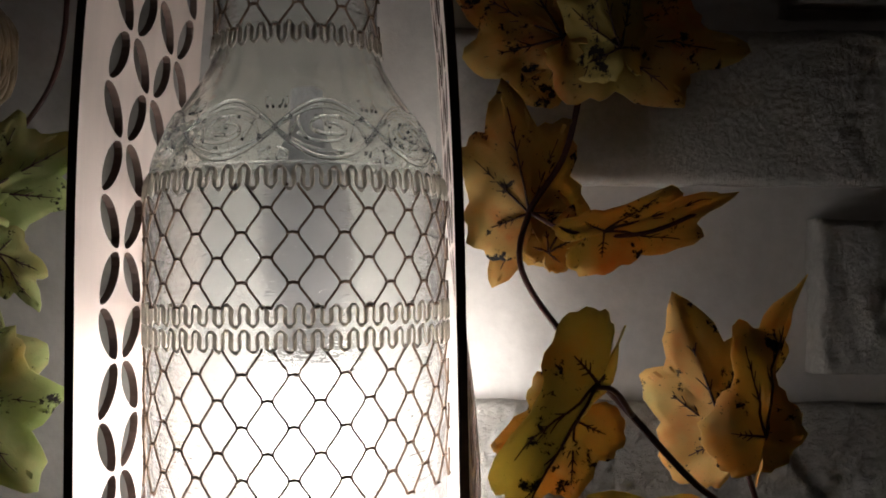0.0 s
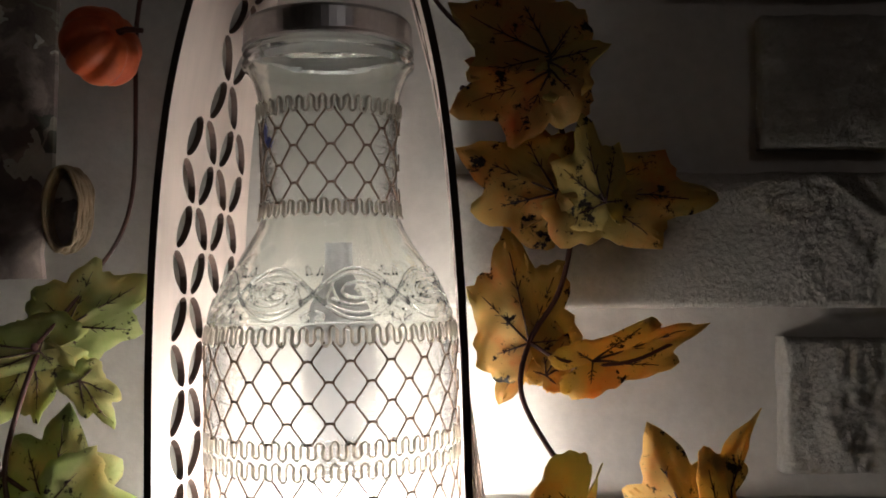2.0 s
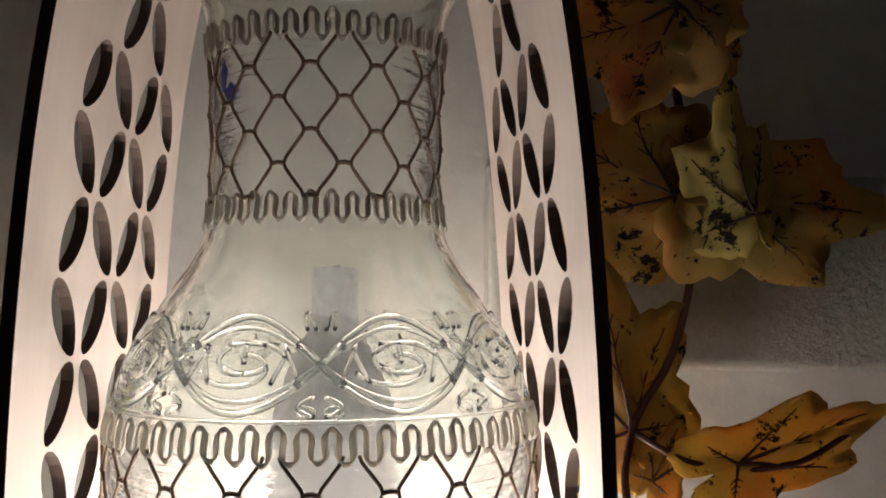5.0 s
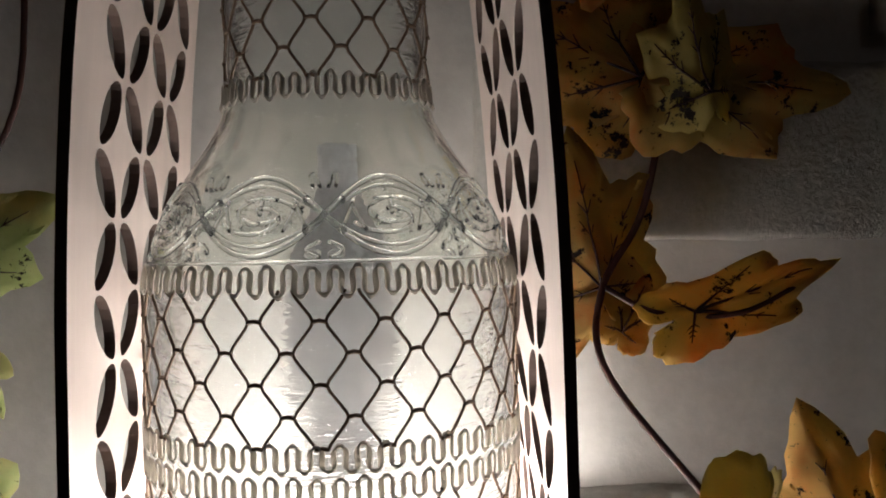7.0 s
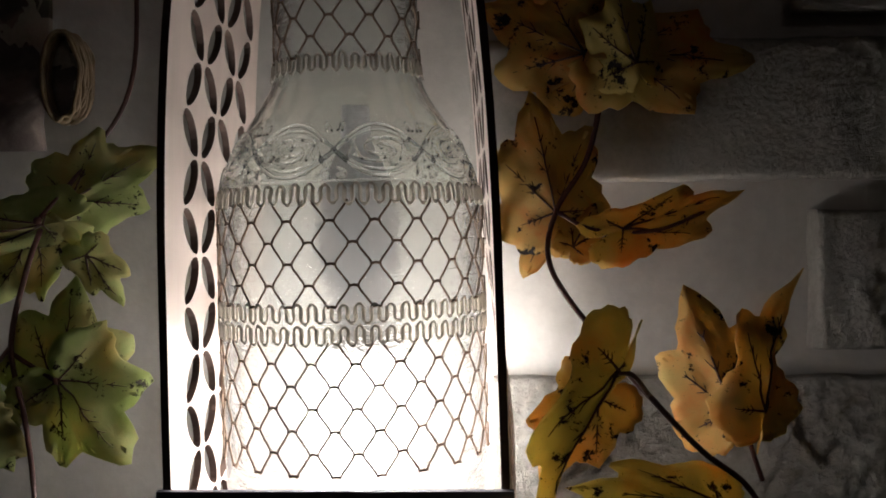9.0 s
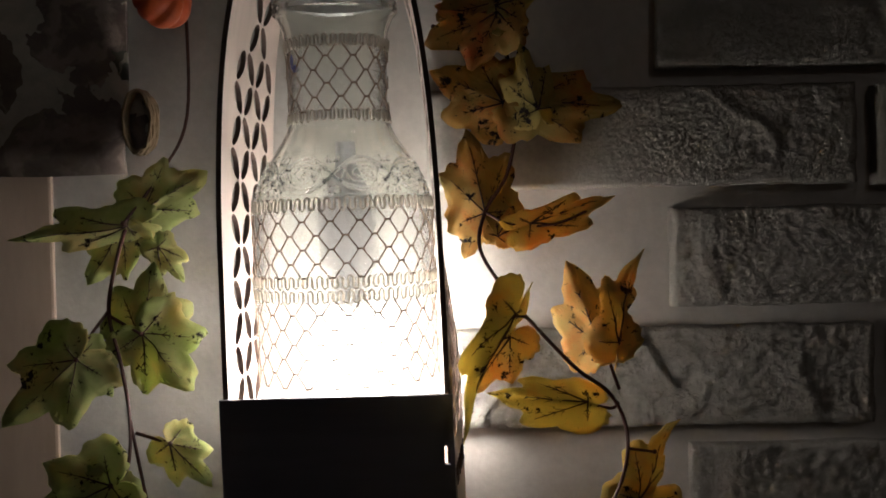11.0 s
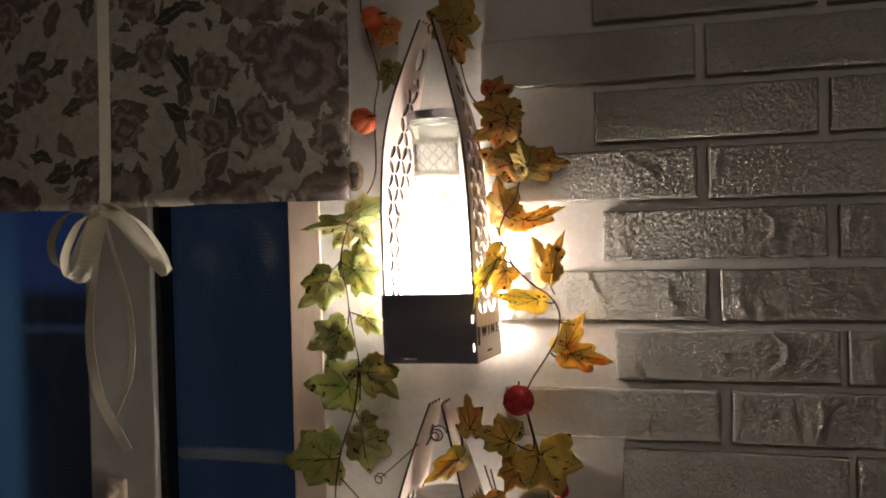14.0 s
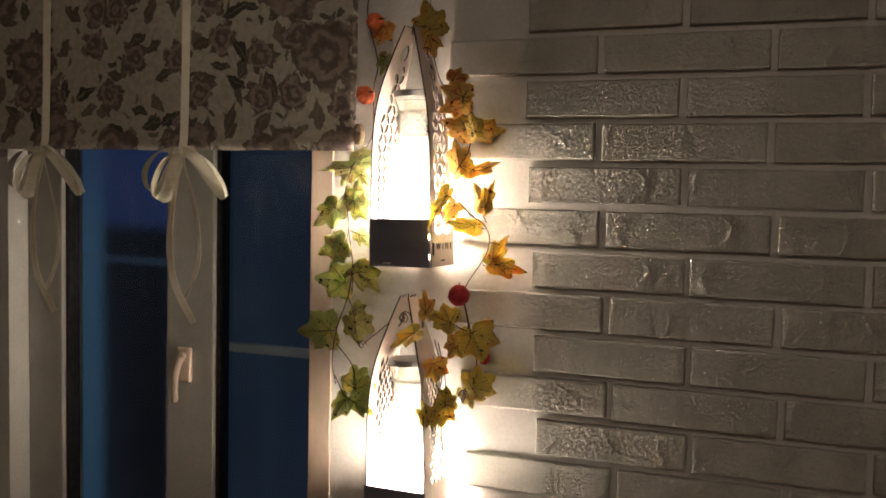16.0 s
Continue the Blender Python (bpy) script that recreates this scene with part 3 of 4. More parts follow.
def relief_bm():
    """Pressed scrollwork: two wavy double bands that plait into ovals, with spirals, bars and curls between."""
    bm = bmesh.new()

    def on(a, z, up=0.0004):
        q = radius_at(z) + up
        return (q * math.cos(a), q * math.sin(a), z)

    def stroke(points, r):
        tube(bm, [on(a, z) for a, z in points], r, 6)

    n = 9
    half = math.pi / n
    zc, hz = 0.2107, 0.0098
    first = radians(-64)
    for k in range(-4, 4):
        a0 = first + 2 * half * k
        for sgn in (1, -1):
            # bands over and under the oval, running on into the next crossing
            for lane, r in ((1.0, 0.00078), (0.80, 0.00055)):
                pts = []
                for t in np.linspace(-1.3, 1.3, 32):
                    w = math.cos(0.5 * math.pi * t)
                    pts.append((a0 + half * t, zc + sgn * (hz * lane * math.copysign(abs(w) ** 0.95, w) + (lane - 0.9) * 0.002)))
                stroke(pts, r)
            # spiral in the oval
            stroke([(a0 + half * sgn * (0.60 - 0.10 * t) * math.cos(t + 0.3), zc + sgn * hz * (0.56 - 0.085 * t) * math.sin(t + 0.3)) for t in np.linspace(0, 4.8, 24)], 0.0006)
            # woven bars at both ends of the oval
            for q in (0.50, 0.64):
                stroke([(a0 + sgn * half * (q + 0.16 * t), zc + hz * (0.62 * t - 0.05) * (1 if q < 0.6 else -1)) for t in np.linspace(-0.6, 0.6, 5)], 0.0005)
            # curls above and below the crossing
            ax = a0 + half
            stroke([(ax + sgn * half * (0.06 + 0.26 * t - 0.10 * t * t * t), zc + hz * (0.72 + 0.38 * math.sin(2.4 * t))) for t in np.linspace(0, 1.3, 10)], 0.0005)
            stroke([(ax + sgn * half * (0.05 + 0.20 * math.sin(2.6 * t)), zc - hz * (0.66 + 0.36 * t)) for t in np.linspace(0, 1.2, 10)], 0.00055)
            stroke([(ax + sgn * half * (0.16 + 0.10 * math.cos(t)), zc - hz * (0.98 + 0.10 * math.sin(t))) for t in np.linspace(0, 5.6, 14)], 0.0004)
        # stem with two arms in the oval
        stroke([(a0 + half * 0.03, zc + hz * t) for t in np.linspace(0.0, 0.44, 5)], 0.0006)
        stroke([(a0 + half * t, zc + hz * (0.44 - 0.5 * t * t)) for t in np.linspace(-0.24, 0.30, 7)], 0.0005)
        stroke([(a0 + half * (0.05 + 0.30 * t), zc - hz * (0.20 - 0.15 * t * t)) for t in np.linspace(-1, 1, 9)], 0.0006)
    # fine ridge under the band
    stroke([(a, 0.1992) for a in np.linspace(-1.08 * math.pi, 0.08 * math.pi, 70)], 0.0005)
    return bm


def bottle(at, smudged=False):
    t = thing("glass_bottle", "clear pressed-glass bottle in string netting, standing in the lantern", "bottle", at, "netted bottles in the lanterns")
    wall_t = 0.0022
    inner = [(r - wall_t, z) for r, z in OUT]
    body = lathe(OUT + inner[::-1] + [OUT[0]], 96)
    for f in body.faces:
        z = f.calc_center_median().z
        f.material_index = 1 if z < 0.196 or 0.2435 < z < 0.2915 else 0
    glass = part("glass_body", body, [GLASS, FILM], t, smooth=True)
    glass.visible_shadow = False
    rel = part("relief_band", relief_bm(), RELIEF, glass, "pressed scrollwork of clear glass")
    rel.visible_shadow = False
    tagged(rel, kind="stuff")
    cap = lathe([(0.0, 0.3272), (0.0352, 0.3272), (0.0356, 0.3175), (0.0370, 0.3165), (0.0378, 0.3175), (0.0373, 0.3188), (0.0370, 0.3275), (0.0362, 0.3290), (0.033, 0.3296), (0.032, 0.3286), (0.0, 0.3286)], 72)
    part("cap", cap, CAPM, t, "silver tin screw cap")
    part("body_net", net_bm(0.1535, 0.1925, 21, 5), CORD, t, "brown string net")
    part("body_net", net_bm(0.0920, 0.1410, 21, 6), CORD, t, "brown string net")
    part("neck_net", net_bm(0.2485, 0.2875, 12, 5), CORD, t, "brown string net")
    for z, h, n in ((0.1905, 0.0078, 60), (0.1475, 0.0072, 60), (0.1395, 0.0072, 60), (0.2855, 0.0070, 40), (0.2425, 0.0072, 40)):
        part("lace_braid", trim_bm(z, h, n), LACE, t, "cream lace braid")
    if smudged:
        sm = bmesh.new()
        for a0, z0, w, h in ((-2.32, 0.2745, 0.085, 0.0022), (-2.42, 0.2790, 0.04, 0.0035)):
            ring = []
            for lift in (0.0001, 0.0005):
                ring.append([sm.verts.new((( radius_at(z0) + lift) * math.cos(a0 + w * math.cos(f) * (1 + 0.3 * math.sin(3 * f))), (radius_at(z0) + lift) * math.sin(a0 + w * math.cos(f)), z0 + h * math.sin(f) * (1 + 0.25 * math.cos(4 * f)))) for f in np.linspace(0, 2 * math.pi, 18, endpoint=False)])
            sm.faces.new(ring[1])
            for i in range(18):
                sm.faces.new((ring[0][i], ring[0][(i + 1) % 18], ring[1][(i + 1) % 18], ring[1][i]))
        part("paint_smudge", sm, BLUE, t, "small smear of blue paint on the neck")
    return t


bottle(pose(-0.0493, 0.3454, 1.335, 0, -1.3, -6), True)
bottle(pose(-0.0520, 0.3454, 0.826, 0, -1.0, -4))

# ---------------------------------------------------------------- brick cladding
PITCH, ROW0 = 0.0792, 1.763
A_JOINTS, A_DRIFT = 0.291, 0.0


def brick_bm(length, height, seed, worn=False):
    """A split-faced slip: a fine grid whose face swells, chips and leans."""
    rnd = random.Random(seed)
    nx, nz = max(10, int(length / 0.0019)), 35
    bm = bmesh.new()
    off = Vector((rnd.uniform(-50, 50), rnd.uniform(-50, 50), rnd.uniform(-50, 50)))
    grid = []
    for j in range(nz + 1):
        row = []
        for i in range(nx + 1):
            x, z = length * i / nx, -height + height * j / nz
            edge = min(x, length - x, z + height, -z)
            p = Vector((x, 0, z))
            w = p + 0.008 * Vector((noise.noise(p * 40 + off), 0, noise.noise(p * 40 - off)))
            q = Vector((w.x * 120 + w.z * 55, 0, w.z * 165 - w.x * 60)) - off
            chips = 0.0011 * (0.35 - abs(noise.noise(q))) * 2 + 0.0008 * (0.35 - abs(noise.noise(q * 2.1 + off))) * 2
            d = 0.0006 * noise.noise(w * 18 + off) + 0.0005 * noise.noise(w * 60 + off) + chips
            ridge = abs(noise.noise(Vector((w.x * 8, 3, w.z * 11)) + off))
            crease = abs(noise.noise(Vector((w.x * 30, 9, w.z * 30)) - off))
            d += 0.0019 * max(0, 1 - ridge * 24) * min(1, max(0, 6 * noise.noise(p * 9 + off))) - 0.0004 * max(0, 1 - crease * 16)
            if worn:
                d *= min(1, max(0, (x - 0.10) / 0.07)) ** 2
            y = -0.0125 - d
            if edge < 0.003:
                y += 0.0022 * (1 - edge / 0.003) ** 2
            wob = 0.0013 * noise.noise(p * 60 + off * 1.7) if edge < 1e-6 else 0
            row.append(bm.verts.new((x + wob, y, z + wob)))
        grid.append(row)
    for j in range(nz):
        for i in range(nx):
            bm.faces.new((grid[j][i], grid[j][i + 1], grid[j + 1][i + 1], grid[j + 1][i])).smooth = True
    border = [grid[0][i] for i in range(nx + 1)] + [grid[j][nx] for j in range(1, nz + 1)] + [grid[nz][i] for i in range(nx - 1, -1, -1)] + [grid[j][0] for j in range(nz - 1, 0, -1)]
    back = [bm.verts.new((v.co.x, 0.002, v.co.z)) for v in border]
    for k in range(len(border)):
        j = (k + 1) % len(border)
        bm.faces.new((border[k], back[k], back[j], border[j]))
    return bm


def cladding():
    clad = tagged(new("brick_cladding"), "rough split-face gypsum brick slips with wide joints on the wall", kind="structure")
    clad.matrix_basis = pose(0, WALL_Y, 0)
    shared = [mesh_of(brick_bm(0.284, 0.066, s), "brick", BRICK) for s in range(10)]
    rubbed = [mesh_of(brick_bm(0.284, 0.066, 40 + s, True), "brick", RUBBED) for s in range(3)]
    rnd = random.Random(5)
    for row in range(-5, 13):
        top = ROW0 - PITCH * row
        even = row % 2 == 0
        start = 0.288 + 0.006 * max(0, row - 2) if even else 0.436 + 0.004 * max(0, row - 1)
        firsts = [(start - 0.292, 0.284)] if even else [(start - 0.286 + 0.004 * (row > 3), 0.278)]
        xs = firsts + [(start + 0.006 + 0.297 * k, 0.284) for k in range(4)]
        for x, ln in xs:
            me = shared[rnd.randrange(len(shared))]
            if even and row != 4 and x < 0.05:
                me = rubbed[row % 3]
            ob = new("brick", me)
            ob.parent = clad
            ob.matrix_basis = pose(x, rnd.uniform(-0.001, 0.001), top, 0, rnd.uniform(-0.35, 0.35), 0) @ Matrix.Diagonal((ln / 0.284, 1, 1, 1))
    return clad


cladding()


# ---------------------------------------------------------------- blind and ribbons
def blind():
    t = thing("roman_blind", "floral cotton roman blind with a gathered cream hem", "blind")
    bm = bmesh.new()
    nx, nz = 120, 60
    x0, x1, z0, z1 = -1.95, -0.192, 1.552, 2.3
    for side in (0, 1):
        g = []
        for j in range(nz + 1):
            row = []
            for i in range(nx + 1):
                x, z = x0 + (x1 - x0) * i / nx, z0 + (z1 - z0) * j / nz
                y = 0.374 + 0.006 * noise.noise(Vector((x * 5, 0, z * 3))) + 0.010 * math.exp(-((z - z0) / 0.02) ** 2) * 0 - 0.010 * math.exp(-((z - z0 - 0.012) / 0.018) ** 2)
                zz = z + 0.004 * noise.noise(Vector((x * 11, 4, 0))) * math.exp(-(z - z0) / 0.05)
                row.append(bm.verts.new((x, y + 0.004 * side, zz)))
            g.append(row)
        for j in range(nz):
            for i in range(nx):
                q = (g[j][i], g[j][i + 1], g[j + 1][i + 1], g[j + 1][i])
                bm.faces.new(q if side == 0 else q[::-1]).smooth = True
        if side == 0:
            front = g
    for j in range(nz):
        bm.faces.new((front[j][nx], g[j][nx], g[j + 1][nx], front[j + 1][nx]))
    for i in range(nx):
        bm.faces.new((front[0][i], g[0][i], g[0][i + 1], front[0][i + 1]))
    part("cloth", bm, CLOTH, t)
    roll = bmesh.new()
    for k in range(9):
        pts = []
        for f in np.linspace(0, 2 * math.pi, 44, endpoint=False):
            w = 0.0016 * noise.noise(Vector((math.cos(f) * 2, math.sin(f) * 2, k * 1.7)))
            pts.append((-0.184 + (0.0085 + w + 0.0005 * (k % 3)) * math.cos(f), 0.366 + 0.0017 * k + w, 1.585 + (0.0195 + w) * math.sin(f)))
        tube(roll, pts, 0.0009 + 0.0004 * (k % 2), 6, closed=True)
    inside = bmesh.new()
    bmesh.ops.create_uvsphere(inside, u_segments=20, v_segments=12, radius=1, matrix=Matrix.Translation((-0.184, 0.378, 1.585)) @ Matrix.Diagonal((0.0085, 0.006, 0.019, 1)))
    part("hem_fold", inside, CLOTH, t, smooth=True)
    tagged(part("hem_roll", roll, WICKER, t, "rolled end of the hem, frayed and beige"), kind="stuff")
    return t


blind()


def strip(bm, pts, width, across, thick=0.0006):
    """A flat ribbon along points; across gives its breadth's direction at each point."""
    rows = []
    n = len(pts)
    for i, p in enumerate(pts):
        p = Vector(p)
        a = Vector(across(i / (n - 1))).normalized() * width / 2
        d = (Vector(pts[min(i + 1, n - 1)]) - Vector(pts[max(i - 1, 0)])).normalized()
        k = d.cross(a).normalized() * thick / 2
        rows.append([bm.verts.new(p - a - k), bm.verts.new(p + a - k), bm.verts.new(p + a + k), bm.verts.new(p - a + k)])
    for a, b in zip(rows, rows[1:]):
        for k in range(4):
            bm.faces.new((a[k], a[(k + 1) % 4], b[(k + 1) % 4], b[k]))
    bm.faces.new(rows[0][::-1])
    bm.faces.new(rows[-1])
    return bm


def ribbon_bow(x, label):
    t = thing("ribbon_bow", label, "bow", pose(x, 0.352, 1.552), "ribbon bows tied under the blind")
    rb = bmesh.new()
    strip(rb, spline([(0.002, 0.012, 0.75), (0.001, 0.010, 0.3), (0.0, 0.006, 0.05), (0, -0.002, 0.0)]), 0.018, lambda s: (1, 0.2, 0))
    part("tie_band", rb, RIBBON, t)
    for name, pts, w in (("loop", [(0, 0, 0), (-0.045, -0.02, -0.006), (-0.078, -0.022, -0.045), (-0.080, -0.01, -0.085), (-0.055, -0.004, -0.088), (-0.025, -0.008, -0.045), (0, -0.004, 0)], 0.024),
                         ("loop", [(0, 0, 0), (0.04, -0.02, -0.002), (0.085, -0.024, -0.030), (0.112, -0.014, -0.075), (0.108, -0.004, -0.098), (0.075, -0.004, -0.062), (0.03, -0.008, -0.012), (0, -0.004, 0)], 0.024),
                         ("loop", [(0, 0, 0), (-0.02, -0.03, -0.02), (-0.045, -0.034, -0.07), (-0.050, -0.02, -0.105), (-0.03, -0.012, -0.095), (-0.01, -0.012, -0.04), (0, -0.006, 0)], 0.028),
                         ("tail", [(0, -0.004, 0), (-0.006, -0.012, -0.07), (-0.022, -0.014, -0.18), (-0.012, -0.010, -0.28), (0.032, -0.004, -0.365)], 0.017),
                         ("tail", [(0, -0.004, 0), (0.02, -0.014, -0.05), (0.048, -0.014, -0.15), (0.046, -0.010, -0.24), (0.010, -0.006, -0.315)], 0.010)):
        bm = bmesh.new()
        ps = spline(pts, 7)
        def across(s, ps=ps, loop=name == "loop"):
            k = min(int(s * (len(ps) - 1)), len(ps) - 2)
            d = (ps[k + 1] - ps[k]).normalized()
            side = d.cross(Vector((0, 1, 0)))
            lay = 0.55 + 0.3 * math.sin(5 * s) if loop else 0.12 + 0.2 * math.sin(6 * s)
            return side.normalized() * (1 - lay) + Vector((0, -1, 0)) * lay
        strip(bm, ps, w, across)
        part(name, bm, RIBBON, t)
    kb = bmesh.new()
    bmesh.ops.create_uvsphere(kb, u_segments=14, v_segments=10, radius=0.011, matrix=Matrix.Diagonal((1, 0.8, 1.1, 1)))
    part("knot", kb, RIBBON, t, smooth=True)
    return t


ribbon_bow(-0.583, "cream satin ribbon bow tied under the blind")
ribbon_bow(-0.955, "cream satin ribbon bow tied under the blind")


# ---------------------------------------------------------------- garlands
def leaf_material(name, core, edge, rim):
    """Printed cloth leaf: a warm edge round a paler middle, dark specks and tree-like blots."""
    m, nt, b = mat(name, 0.75)
    v = coords(nt)
    info = nt.nodes.new("ShaderNodeObjectInfo")
    shift = nt.nodes.new("ShaderNodeVectorMath")
    shift.operation = "ADD"
    nt.links.new(v, shift.inputs[0])
    k = nt.nodes.new("ShaderNodeMath")
    k.operation = "MULTIPLY"
    k.inputs[1].default_value = 19.0
    nt.links.new(info.outputs["Random"], k.inputs[0])
    nt.links.new(k.outputs[0], shift.inputs[1])
    p = shift.outputs[0]
    cloud = noise_tex(nt, p, 34, 4)
    col = ramp(nt, cloud, [(0.32, edge), (0.48, core), (0.66, rim)])
    blot = noise_tex(nt, p, 75, 6, 0.75)
    dark = ramp(nt, blot, [(0.59, (0, 0, 0)), (0.61, (1, 1, 1))])
    col = mix(nt, dark, col, (0.03, 0.022, 0.015))
    speck = noise_tex(nt, p, 700, 3, 0.8)
    col = mix(nt, ramp(nt, speck, [(0.66, (0, 0, 0)), (0.72, (0.8, 0.8, 0.8))]), col, (0.06, 0.045, 0.025))
    tone = ramp(nt, info.outputs["Random"], [(0.0, (0.82, 0.82, 0.82)), (1.0, (1.08, 1.08, 1.08))])
    col = mix(nt, 1.0, col, tone, "MULTIPLY")
    nt.links.new(col, b.inputs["Base Color"])
    bump(nt, b, noise_tex(nt, v, 1800, 2), 0.4, 0.0003)
    tr = nt.nodes.new("ShaderNodeBsdfTranslucent")
    nt.links.new(col, tr.inputs[0])
    ms = nt.nodes.new("ShaderNodeMixShader")
    ms.inputs[0].default_value = 0.52
    nt.links.new(b.outputs[0], ms.inputs[1])
    nt.links.new(tr.outputs[0], ms.inputs[2])
    nt.links.new(ms.outputs[0], nt.nodes["Material Output"].inputs[0])
    return m


LEAF_GREEN = leaf_material("green_leaf_cloth", (0.52, 0.56, 0.22), (0.40, 0.47, 0.15), (0.66, 0.54, 0.22))
LEAF_OLIVE = leaf_material("olive_leaf_cloth", (0.44, 0.42, 0.16), (0.34, 0.32, 0.12), (0.54, 0.39, 0.17))
LEAF_YELLOW = leaf_material("yellow_leaf_cloth", (0.66, 0.52, 0.15), (0.74, 0.42, 0.10), (0.58, 0.48, 0.15))
LEAF_ORANGE = leaf_material("orange_leaf_cloth", (0.74, 0.47, 0.13), (0.76, 0.31, 0.07), (0.62, 0.48, 0.14))
LEAF_RUST = leaf_material("rust_leaf_cloth", (0.72, 0.41, 0.13), (0.70, 0.24, 0.08), (0.60, 0.44, 0.14))
VEIN = surface("leaf_vein", (0.05, 0.025, 0.015), (0.09, 0.045, 0.03), 80, 0.7)

LOBES = [(0, 1.0), (12, 0.82), (22, 0.64), (32, 0.70), (44, 0.82), (55, 0.70), (68, 0.52), (82, 0.58), (100, 0.62), (118, 0.48), (145, 0.34), (165, 0.22), (180, 0.10)]
leaf_count = [0]


def leaf(vine, base, tip, width, fold, curl, material, turn):
    """One lobed maple leaf from its stalk to its tip, folded along the middle and curled."""
    leaf_count[0] += 1
    rnd = random.Random(leaf_count[0])
    turn, fold, width = turn + rnd.uniform(-14, 14), fold * rnd.uniform(0.7, 1.5), width * rnd.uniform(0.85, 1.05)
    base, tip = Vector(base), Vector(tip)
    d = tip - base
    size = d.length * 0.92
    d.normalize()
    face = Vector((0, -1, 0))
    side = d.cross(face).normalized()
    up = side.cross(d).normalized()
    rot = Matrix((side, d, up)).transposed().to_4x4()
    at = Matrix.Translation(base) @ rot @ Matrix.Rotation(radians(turn), 4, "Y")
    n, rings = 64, 5
    off = Vector((rnd.uniform(-9, 9), rnd.uniform(-9, 9), 0))

    def place(x, y):
        z = -abs(x) * fold * 0.9 + curl * y * y / size * 0.6
        z += 0.13 * size * noise.noise(Vector((x, y, 0)) * (2.0 / size) + off) + 0.045 * size * noise.noise(Vector((x, y, 3)) * (7.0 / size) + off)
        return Vector((x, y, z))

    def reach(a):
        deg = abs((math.degrees(a) + 180) % 360 - 180)
        r = float(np.interp(deg, [p for p, _ in LOBES], [q for _, q in LOBES]))
        r *= 1 + 0.10 * noise.noise(Vector((math.cos(a), math.sin(a), 0)) * 2.5 + off)
        r += 0.05 * abs(math.sin(a * 10 + off.x)) * min(1, r * 2) + 0.03 * noise.noise(Vector((a * 9, 0, 0)) + off)
        return r * size

    bm = bmesh.new()
    layers = []
    for lift in (0.00022, -0.00022):
        centre = bm.verts.new(place(0, 0) + Vector((0, 0, lift)))
        grid = []
        for k in range(1, rings + 1):
            row = []
            for i in range(n):
                a = 2 * math.pi * i / n - math.pi
                r = reach(a) * k / rings
                row.append(bm.verts.new(place(r * math.sin(a) * width, r * math.cos(a)) + Vector((0, 0, lift))))
            grid.append(row)
        for i in range(n):
            j = (i + 1) % n
            q = [(centre, grid[0][i], grid[0][j])] + [(grid[k][i], grid[k + 1][i], grid[k + 1][j], grid[k][j]) for k in range(rings - 1)]
            for f in q:
                bm.faces.new(f if lift < 0 else f[::-1]).smooth = True
        layers.append(grid[-1])
    for i in range(n):
        j = (i + 1) % n
        bm.faces.new((layers[0][i], layers[0][j], layers[1][j], layers[1][i]))
    bmesh.ops.recalc_face_normals(bm, faces=bm.faces)
    blade = part("leaf", bm, material, vine, at=at)
    vb = bmesh.new()
    for deg in (0, 42, -42, 98, -98):
        a = radians(deg)
        r = reach(a) * (0.78 if abs(deg) < 60 else 0.6)
        pts = [place(t * r * math.sin(a) * width, t * r * math.cos(a)) + Vector((0, 0, 0.0004)) for t in np.linspace(0, 1, 9)]
        tube(vb, pts, 0.0006, 4, 0.00018)
        for t0 in (0.4, 0.58, 0.74):
            for s in (-0.6, 0.6):
                x0, y0 = t0 * r * math.sin(a) * width, t0 * r * math.cos(a)
                l2 = 0.24 * r * (1.1 - t0)
                pts = [place(x0 + u * l2 * math.sin(a + s) * width, y0 + u * l2 * math.cos(a + s)) + Vector((0, 0, 0.0004)) for u in (0, 0.5, 1)]
                tube(vb, pts, 0.00032, 3, 0.00015)
    part("leaf_vein", vb, VEIN, blade)
    return blade


def twig(vine, radius, pts):
    bm = bmesh.new()
    tube(bm, spline(pts, 7), radius, 7, radius * 0.8)
    end = Vector(pts[-1])
    bmesh.ops.create_uvsphere(bm, u_segments=8, v_segments=6, radius=radius * 1.5, matrix=Matrix.Translation(end))
    return part("stem", bm, STEM, vine, smooth=True)


right_vine = thing("maple_garland", "artificial autumn maple garland in orange and yellow, hanging beside the lantern", "garland", group="leaf garlands")
left_vine = thing("maple_garland", "artificial green maple garland hanging between window and lantern", "garland", group="leaf garlands")
low_vine = thing("maple_garland", "artificial yellow maple garland draped over the second lantern", "garland", group="leaf garlands")

leaf(right_vine, (0.094, 0.311, 1.447), (0.0780, 0.321, 1.497), 0.78, 0.3, 0.1, LEAF_ORANGE, -10)
leaf(right_vine, (0.103, 0.308, 1.449), (0.1215, 0.312, 1.503), 0.48, 0.6, 0.1, LEAF_ORANGE, 18)
leaf(right_vine, (0.043, 0.268, 1.470), (0.008, 0.259, 1.409), 0.32, 0.8, 0.3, LEAF_YELLOW, -30)
leaf(right_vine, (0.044, 0.312, 1.452), (0.02, 0.318, 1.418), 0.8, 0.2, 0.1, LEAF_ORANGE, 10)
leaf(right_vine, (0.085, 0.303, 1.415), (0.026, 0.285, 1.426), 0.42, 0.5, -0.15, LEAF_YELLOW, 20)
leaf(right_vine, (0.117, 0.32, 1.355), (0.143, 0.33, 1.401), 0.6, 0.45, 0.1, LEAF_YELLOW, 20)
